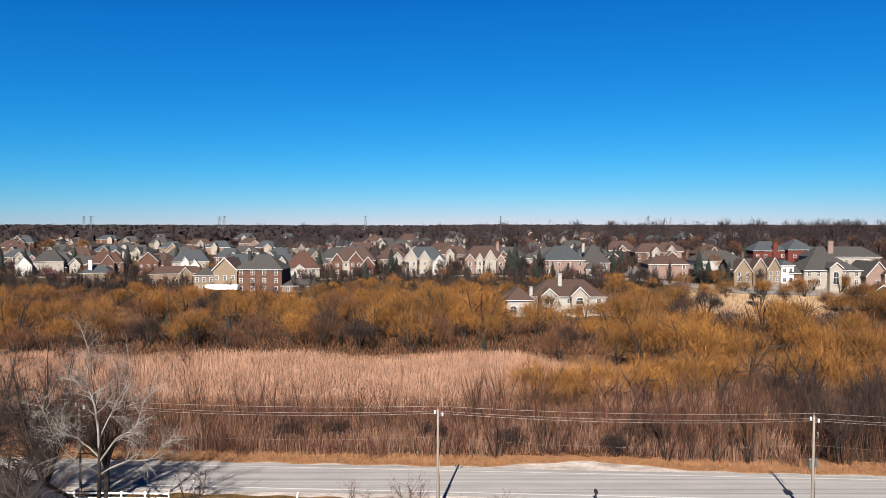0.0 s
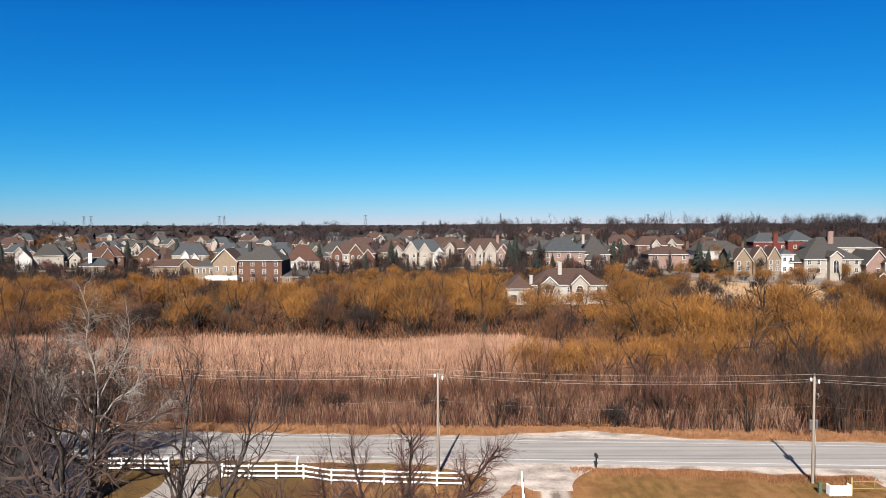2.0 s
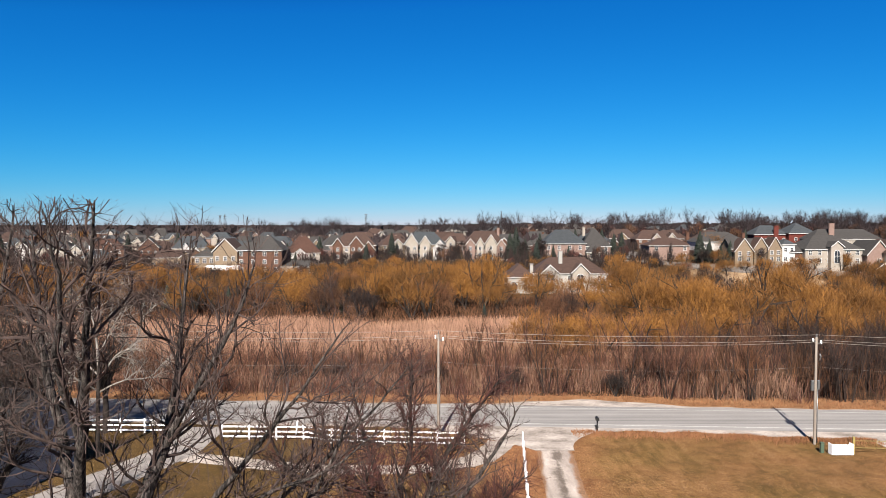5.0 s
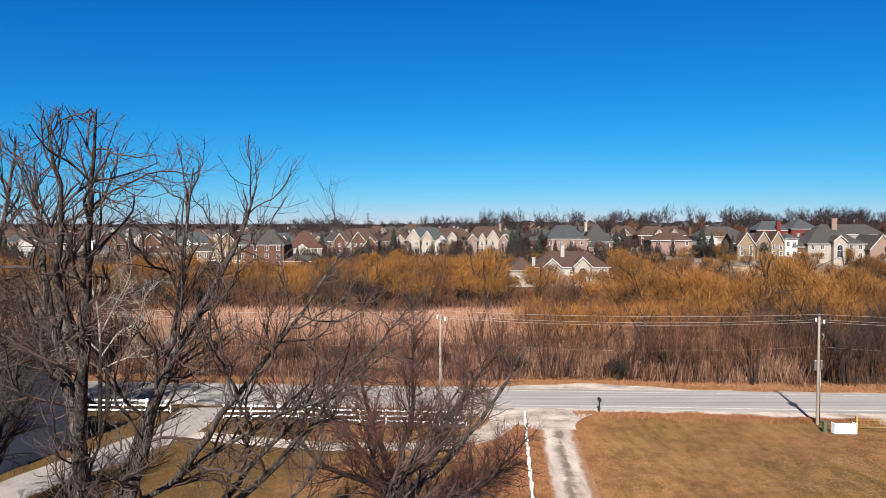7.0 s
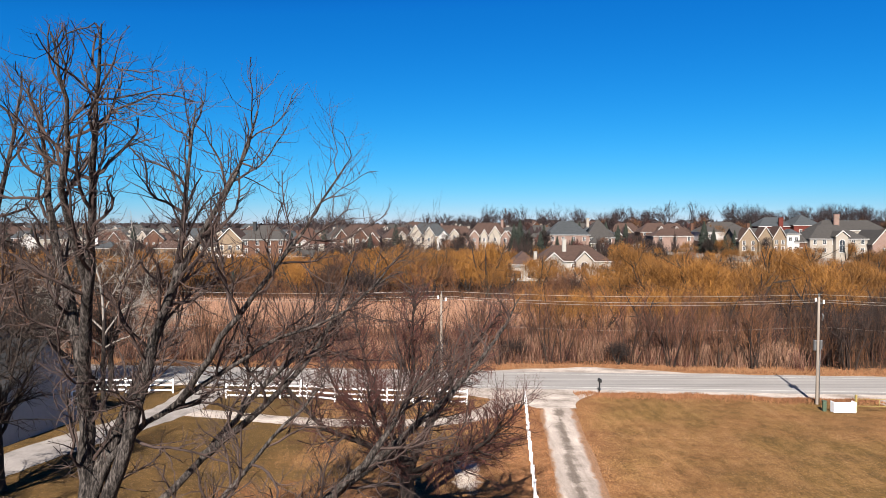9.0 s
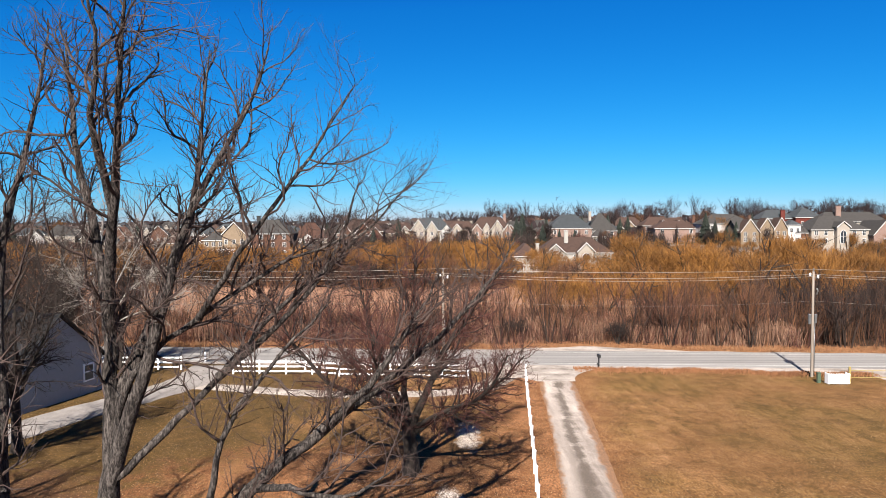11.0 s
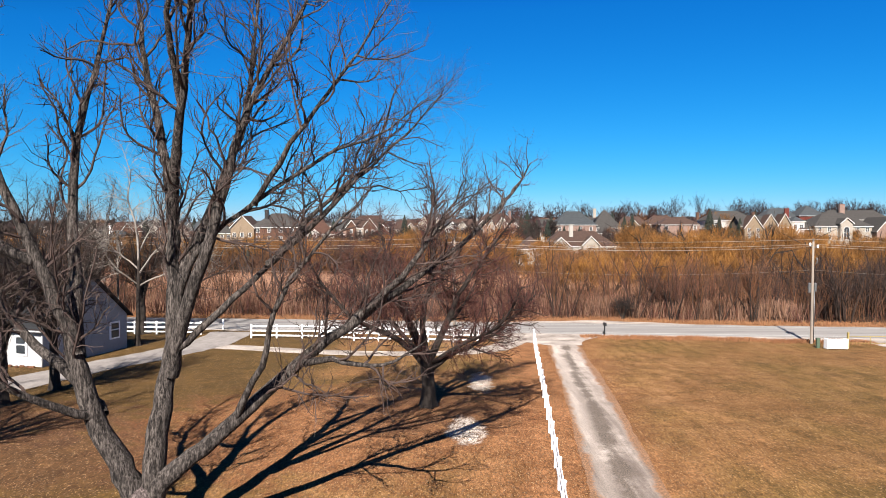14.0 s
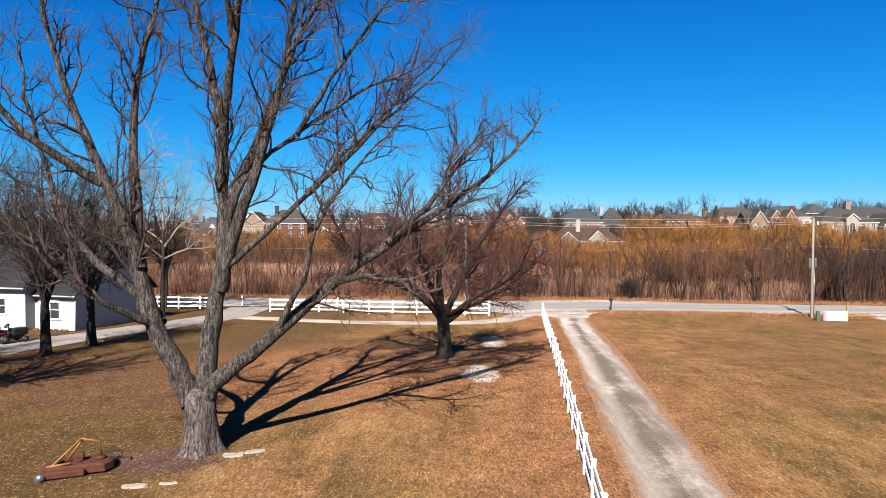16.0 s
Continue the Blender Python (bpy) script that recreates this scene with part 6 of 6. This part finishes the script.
P1, P2 = (-0.43, 59.9), (32.9, 57.8)
pole(*P1, 9.5, False, "weathered wooden utility pole by the road")
pole(*P2, 9.6, True, "weathered wooden utility pole with transformer cans by the road")
P0, P3 = (-34.5, 62.0), (66.0, 55.6)
pole(*P0, 9.5, False, "weathered wooden utility pole by the road")
pole(*P3, 9.6, False, "weathered wooden utility pole by the road")
line = [(-68, 64.1), P0, P1, P2, P3, (99, 53.5)]
for dy, z, sag, r in ((0.0, 9.75, 0.35, 0.014), (-0.28, 9.3, 0.45, 0.014), (0.42, 9.1, 0.5, 0.014), (0.1, 6.9, 0.6, 0.005)):
    pts = []
    for (ax, ay), (bx, by) in zip(line, line[1:]):
        for k in range(14):
            u = k / 14
            pts.append((ax + (bx - ax) * u + dy * 0.1, ay + (by - ay) * u, z - 4 * sag * u * (1 - u)))
    pts.append((*line[-1], z))
    w = thing("overhead_wire", "thin pale overhead wire between the poles", "wire", (0, 0, 0), "overhead wires")
    rod("cable", pts, r, M_WIRE, w, 4)


# ---------------------------------------------------------------- fences
def fence_run(label, way, height, rails):
    """White rail fence along a list of posts (x, y): posts with caps, rails between them."""
    f = thing("rail_fence", label, "fence")
    V = []
    for i, (x, y) in enumerate(way):
        z = ground_z(x, y)
        bm = box(bmesh.new(), x - 0.065, x + 0.065, y - 0.065, y + 0.065, z - 0.1, z + height + 0.05, 0.012)
        p = part("post", bm, M_WHITE, f)
        bm = box(bmesh.new(), x - 0.085, x + 0.085, y - 0.085, y + 0.085, z + height + 0.05, z + height + 0.09, 0.012)
        part("cap", bm, M_WHITE, p)
    for (ax, ay), (bx, by) in zip(way, way[1:]):
        d = Vector((bx - ax, by - ay, 0)).normalized()
        s = Vector((-d.y, d.x, 0)) * 0.022
        for zr in rails:
            za, zb = ground_z(ax, ay) + zr * height, ground_z(bx, by) + zr * height
            a, b = Vector((ax, ay, za)) + d * 0.066, Vector((bx, by, zb)) - d * 0.066
            u = Vector((0, 0, 0.07))
            VV = [a - s - u, b - s - u, b + s - u, a + s - u, a - s + u, b - s + u, b + s + u, a + s + u]
            mesh_ob("rail", VV, [(3, 2, 1, 0), (4, 5, 6, 7), (0, 1, 5, 4), (1, 2, 6, 5), (2, 3, 7, 6), (3, 0, 4, 7)], M_WHITE, f)
    return f


def between(a, b, n):
    return [(a[0] + (b[0] - a[0]) * i / n, a[1] + (b[1] - a[1]) * i / n) for i in range(n + 1)]


RAILS = (0.22, 0.58, 0.94)
fence_run("white three-rail fence along the road, sagging at one bend", between((-20.0, 59.0), (-12.6, 58.9), 3) + between((-9.9, 57.9), (1.85, 57.1), 5), 1.25, RAILS)
fence_run("white three-rail fence beside the gravel drive mouth", between((-39.0, 61.0), (-25.6, 60.8), 6), 1.25, RAILS)
fence_run("white rail fence running along the gravel driveway", between((0.35, -14.5), (6.98, 57.1), 30), 1.2, RAILS)


# ---------------------------------------------------------------- small roadside things
def mailbox(x, y):
    t = thing("mailbox", "dark mailbox on a post beside the road", "mailbox", (x, y, ground_z(x, y) - 0.03))
    boxpart("post", (-0.06, 0.06, -0.06, 0.06, 0, 1.12), M_BLACK, t, 0.01)
    V, F = [], []
    prof = [(-0.13, 1.1), (0.13, 1.1), (0.13, 1.28)] + [(0.13 * math.cos(a), 1.28 + 0.13 * math.sin(a)) for a in [math.pi * k / 6 for k in range(1, 6)]] + [(-0.13, 1.28)]
    n = len(prof)
    for yy in (-0.3, 0.3):
        V += [(a, yy, b) for a, b in prof]
    F = [tuple(range(n)), tuple(range(2 * n - 1, n - 1, -1))] + [(i, i + n, (i + 1) % n + n, (i + 1) % n) for i in range(n)]
    mesh_ob("box", V, F, M_BLACK, t)
    boxpart("flag", (0.135, 0.155, -0.1, -0.02, 1.2, 1.42), M_METAL, t)
    boxpart("newspaper_box", (-0.12, 0.0, -0.2, 0.3, 0.32, 0.5), M_BLACK, t)


mailbox(14.5, 61.4)


def marker(x, y, h, label, lean=0):
    t = thing("marker_post", label, "post", (x, y, ground_z(x, y) - 0.05), "", "", 0)
    boxpart("post", (-0.07, 0.07, -0.07, 0.07, 0, h), M_WHITE, t, 0.015, "", pose(0, 0, 0, 0, lean, 0))


marker(-24.6, 64.3, 1.1, "short white marker post beside the road")
marker(-13.6, 60.4, 1.55, "leaning white marker post behind the fence", 6)

s = thing("slatted_enclosure", "small white slatted utility enclosure on the verge", "enclosure", (33.65, 55.35, 0.0))
for k in range(13):
    boxpart("slat", (-0.98 + k * 0.155, -0.98 + k * 0.155 + 0.098, -0.55, -0.52, 0.08, 1.02), M_WHITE, s)
for dims in ((-1.02, 1.02, -0.515, -0.475, 0.86, 0.96), (-1.02, 1.02, -0.515, -0.475, 0.16, 0.26), (-1.02, -0.94, -0.47, 0.1, 0.05, 1.0), (0.94, 1.02, -0.47, 0.1, 0.05, 1.0)):
    boxpart("rail", dims, M_WHITE, s)
boxpart("cabinet", (-0.8, 0.8, -0.3, 0.1, 0.0, 0.8), M_GREEN, s, 0.03)
s.scale = (0.9, 1, 0.95)
t = thing("cable_pedestal", "small green utility pedestal beside the pole", "pedestal", (32.3, 55.6, -0.02))
boxpart("body", (-0.15, 0.15, -0.12, 0.12, 0, 0.85), M_GREEN, t, 0.02)
boxpart("cap", (-0.17, 0.17, -0.14, 0.14, 0.852, 0.93), M_GREEN, t, 0.02)
g = thing("farm_gate", "pale yellow tube gate across the side drive", "gate", (34.8, 55.3, -0.02), "", "", -4)
boxpart("post", (-0.08, 0.08, -0.08, 0.08, 0, 1.5), M_YELLOW, g, 0.01)
for z in (0.55, 1.15):
    rod("rail", [(0.1, 0, z), (5.6, 0, z + 0.05)], 0.03, M_YELLOW, g, 6)
for x in (1.9, 3.7, 5.6):
    rod("upright", [(x, 0, 0.5), (x, 0, 1.2)], 0.028, M_YELLOW, g, 6)
boxpart("post", (5.64, 5.8, -0.08, 0.08, 0, 1.5), M_YELLOW, g, 0.01)


# ---------------------------------------------------------------- white farmhouse by the drive
def farmhouse():
    h = thing("farmhouse", "white clapboard farmhouse with a charcoal shingle roof", "house", (-31.5, 44.9, 0.05), "", "", 0)
    ang = -11.5
    h.matrix_world = pose(-31.2, 44.5, ground_z(-31.2, 44.5) - 0.04, 0, 0, ang)
    W1, W2, D, eave, ridge = 16.0, 3.8, 9.2, 3.2, 6.9

    def clap(name, x0, x1, y0, y1, z0, z1):
        return boxpart(name, (x0, x1, y0, y1, z0, z1), M_SIDING, h)

    clap("wall", -W2, 0, 0, D, -0.3, 2.95)
    clap("wall", -W2 - W1, -W2 - 0.02, -0.9, D + 0.6, -0.3, eave + 0.35)
    # clapboards of the two street walls and the gable wall
    V, F = [], []

    def boards(p, q, out, z0, z1, step=0.19):
        z = z0
        while z < z1:
            b = len(V)
            for base in (p, q):
                V.extend([(base[0] + out[0] * 0.028, base[1] + out[1] * 0.028, z), (base[0] + out[0] * 0.008, base[1] + out[1] * 0.008, min(z + step, z1)), (base[0], base[1], z)])
            F.extend([(b, b + 3, b + 4, b + 1), (b, b + 2, b + 5, b + 3)])
            z += step

    boards((-W2, 0), (-0.02, 0), (0, -1), 0, 2.9)
    boards((-W2 - W1, -0.9), (-W2 - 0.02, -0.9), (0, -1), 0, eave + 0.3)
    boards((0, 0.02), (0, D), (1, 0), 0, 2.9)
    tagged(mesh_ob("siding", V, F, M_SIDING, h), kind="stuff")
    # gable wall and roofs
    V, F = gable_prism(-W2, 0, 0, D, 2.93, ridge - 0.2, "x")
    mesh_ob("gable_wall", V, F, M_SIDING, h)
    V, F = gable_prism(-W2 - W1, -W2 - 0.02, -0.9, D + 0.6, eave + 0.33, ridge + 0.8, "x")
    mesh_ob("gable_wall", V, F, M_SIDING, h)
    for x0, x1, y0, y1, ze, zr in ((-W2 + 0.02, 0.35, -0.4, D + 0.4, 2.75, ridge), (-W2 - W1 - 0.3, -W2 + 0.3, -1.35, D + 1.05, eave + 0.2, ridge + 1.0)):
        ym = (y0 + y1) / 2
        for ya in (y0, y1):
            n = 14
            for k in range(n):
                u0, u1 = k / n, (k + 1) / n
                a = Vector((0, ya + (ym - ya) * u0, ze + (zr - ze) * u0))
                b = Vector((0, ya + (ym - ya) * u1, ze + (zr - ze) * u1))
                up = Vector((0, 0, 0.05))
                VV = [Vector((x0, a.y, a.z)) + up * 1.6, Vector((x1, a.y, a.z)) + up * 1.6, Vector((x1, b.y, b.z)) + up, Vector((x0, b.y, b.z)) + up,
                      Vector((x0, a.y, a.z)) - up, Vector((x1, a.y, a.z)) - up, Vector((x1, b.y, b.z)) - up, Vector((x0, b.y, b.z)) - up]
                mesh_ob("shingle_course", VV, [(0, 1, 2, 3), (7, 6, 5, 4), (0, 4, 5, 1), (1, 5, 6, 2), (2, 6, 7, 3), (3, 7, 4, 0)], M_SHINGLE_DARK, h)
    for x0, x1, y, z in ((-W2, 0.36, -0.42, 2.72), (-W2 - W1, -W2 + 0.3, -1.38, eave + 0.14)):
        boxpart("gutter", (x0, x1, y - 0.1, y, z, z + 0.12), M_SIDING, h, 0.02)
    boxpart("corner_board", (-0.1, 0.035, -0.035, 0.1, 0, 2.85), M_SIDING, h)
    rod("downpipe", [(0.06, -0.1, 0.05), (0.06, -0.1, 2.75)], 0.045, M_SIDING, h, 8)
    for x in (-1.85,):
        window(h, x, -0.03, 1.0, 0.8, 1.25, M_WHITE, False, -1, "y", 0)
    for x in (-6.1, -9.6, -13.5, -17.0):
        window(h, x, -0.93, 1.35, 0.85, 1.15, M_WHITE, False, -1, "y", 0)
    window(h, 0.03, 7.6, 1.1, 0.9, 1.2, M_WHITE, False, 1, "x", 0)
    bm = bmesh.new()
    rnd = random.Random(9)
    for k in range(26):
        x = -0.4 - rnd.random() * 5
        m = Matrix.Translation((x, -0.35 - 0.25 * rnd.random(), 0.08)) @ Matrix.Diagonal((0.22, 0.18, 0.2, 1)) @ pose(0, 0, 0, rnd.uniform(0, 90), rnd.uniform(0, 90), 0)
        bmesh.ops.create_icosphere(bm, subdivisions=1, radius=0.7, matrix=m)
    tagged(part("foundation_plants", bm, M_BRUSH, None), "low dry brown plants at the house wall", "plants", kind="stuff").matrix_world = h.matrix_world.copy()


farmhouse()


# ---------------------------------------------------------------- rusty mower deck on the lawn
def mower():
    t = thing("mower_deck", "rusty old mower deck with a yellow lift frame on the lawn", "mower", (-12.85, 13.75, 0.47), "", "", 24)
    bm = bmesh.new()
    prof = [(-0.95, -0.42), (0.75, -0.5), (0.98, -0.2), (0.98, 0.25), (0.7, 0.46), (-0.8, 0.5), (-1.05, 0.2), (-1.05, -0.2)]
    lo = [bm.verts.new((x, y, 0.10)) for x, y in prof]
    hi = [bm.verts.new((x * 0.97, y * 0.97, 0.30)) for x, y in prof]
    tp = [bm.verts.new((x * 0.86, y * 0.82, 0.36)) for x, y in prof]
    n = len(prof)
    for i in range(n):
        j = (i + 1) % n
        bm.faces.new((lo[i], lo[j], hi[j], hi[i]))
        bm.faces.new((hi[i], hi[j], tp[j], tp[i]))
    bm.faces.new(tp)
    part("deck", bm, M_RUST, t)
    for x in (-0.6, 0.0, 0.6):
        rod("pulley", [(x, 0, 0.36), (x, 0, 0.43)], 0.15, M_RUST, t, 12)
    boxpart("skirt", (-1.08, 0.2, -0.62, -0.45, 0.06, 0.26), M_RUST, t, 0.03)
    boxpart("gearbox", (-0.12, 0.14, -0.12, 0.12, 0.43, 0.6), M_RUST, t, 0.03)
    rod("lift_arm", [(-0.75, -0.32, 0.34), (0.05, 0.1, 1.02)], 0.035, M_GOLD, t, 6)
    rod("lift_arm", [(-0.35, 0.34, 0.34), (0.1, 0.16, 1.02)], 0.035, M_GOLD, t, 6)
    rod("lift_arm", [(0.05, 0.1, 1.02), (0.52, 0.26, 0.86), (0.6, 0.3, 0.40)], 0.03, M_GOLD, t, 6)
    rod("lift_arm", [(-0.85, -0.30, 0.36), (-0.2, -0.36, 0.42)], 0.04, M_GOLD, t, 6)
    for x, y in ((-0.98, -0.62), (-0.4, 0.6), (0.85, 0.52)):
        w = rod("wheel", [(x, y - 0.06, 0.13), (x, y + 0.06, 0.13)], 0.13, M_METAL, t, 14)
    rod("guard", [(0.7, 0.5, 0.42), (1.15, 0.46, 0.42), (1.2, 0.1, 0.40)], 0.025, M_BLACK, t, 6)


mower()


def slab(x, y, w, d, turn, seed, label):
    rnd = random.Random(seed)
    t = bmesh.new()
    ring = []
    n = 16
    for k in range(n):
        a = 2 * math.pi * k / n
        r = rnd.uniform(0.78, 1.0)
        ring.append((math.cos(a) * w * r, math.sin(a) * d * r))
    lo = [t.verts.new((p[0], p[1], -0.05)) for p in ring]
    hi = [t.verts.new((p[0] * 0.94, p[1] * 0.94, 0.05 + rnd.uniform(-0.01, 0.015))) for p in ring]
    for i in range(n):
        t.faces.new((lo[i], lo[(i + 1) % n], hi[(i + 1) % n], hi[i]))
    t.faces.new(hi)
    ob = part("stone_slab", t, M_STONE)
    ob.matrix_world = pose(x, y, ground_z(x, y), 0, 0, turn)
    tagged(ob, label, "stone")


slab(-8.55, 15.35, 0.42, 0.22, 10, 1, "flat pale stone at the foot of the old tree")
slab(-7.95, 15.75, 0.40, 0.18, 25, 2, "flat pale stone at the foot of the old tree")
slab(-10.5, 12.55, 0.46, 0.17, 8, 3, "flat pale stone in the lawn")
slab(-9.6, 12.8, 0.30, 0.08, 12, 4, "thin pale stone in the lawn")


# ---------------------------------------------------------------- old garden tractor at the house
def tractor():
    t = thing("garden_tractor", "old red and black garden tractor parked on the gravel drive", "tractor", (-31.6, 37.4, ground_z(-31.6, 37.4) + 0.02), "", "", 70)
    boxpart("hood", (0.1, 1.15, -0.32, 0.32, 0.45, 0.95), M_BLACK, t, 0.06)
    boxpart("grille", (1.152, 1.2, -0.28, 0.28, 0.5, 0.9), M_BLACK, t, 0.01)
    boxpart("chassis", (-0.8, 1.0, -0.25, 0.25, 0.28, 0.448), M_BLACK, t, 0.02)
    boxpart("fender", (-1.0, -0.15, -0.5, 0.5, 0.62, 0.78), M_RED, t, 0.06)
    boxpart("seat", (-0.7, -0.25, -0.25, 0.25, 0.785, 0.92), M_BLACK, t, 0.05)
    boxpart("seat_back", (-0.82, -0.7, -0.25, 0.25, 0.8, 1.25), M_BLACK, t, 0.05)
    rod("steering_column", [(0.1, 0, 0.9), (-0.1, 0, 1.15)], 0.03, M_BLACK, t, 6)
    rod("steering_wheel", [(-0.12, 0, 1.15), (-0.15, 0, 1.18)], 0.19, M_BLACK, t, 14)
    for x, y, r in ((-0.6, -0.45, 0.32), (-0.6, 0.45, 0.32), (0.85, -0.42, 0.2), (0.85, 0.42, 0.2)):
        w = rod("wheel", [(x, y - 0.11, r), (x, y + 0.11, r)], r, M_BLACK, t, 16)
        rod("rim", [(x, y - 0.115, r), (x, y + 0.115, r)], r * 0.5, M_METAL, w, 12)


tractor()
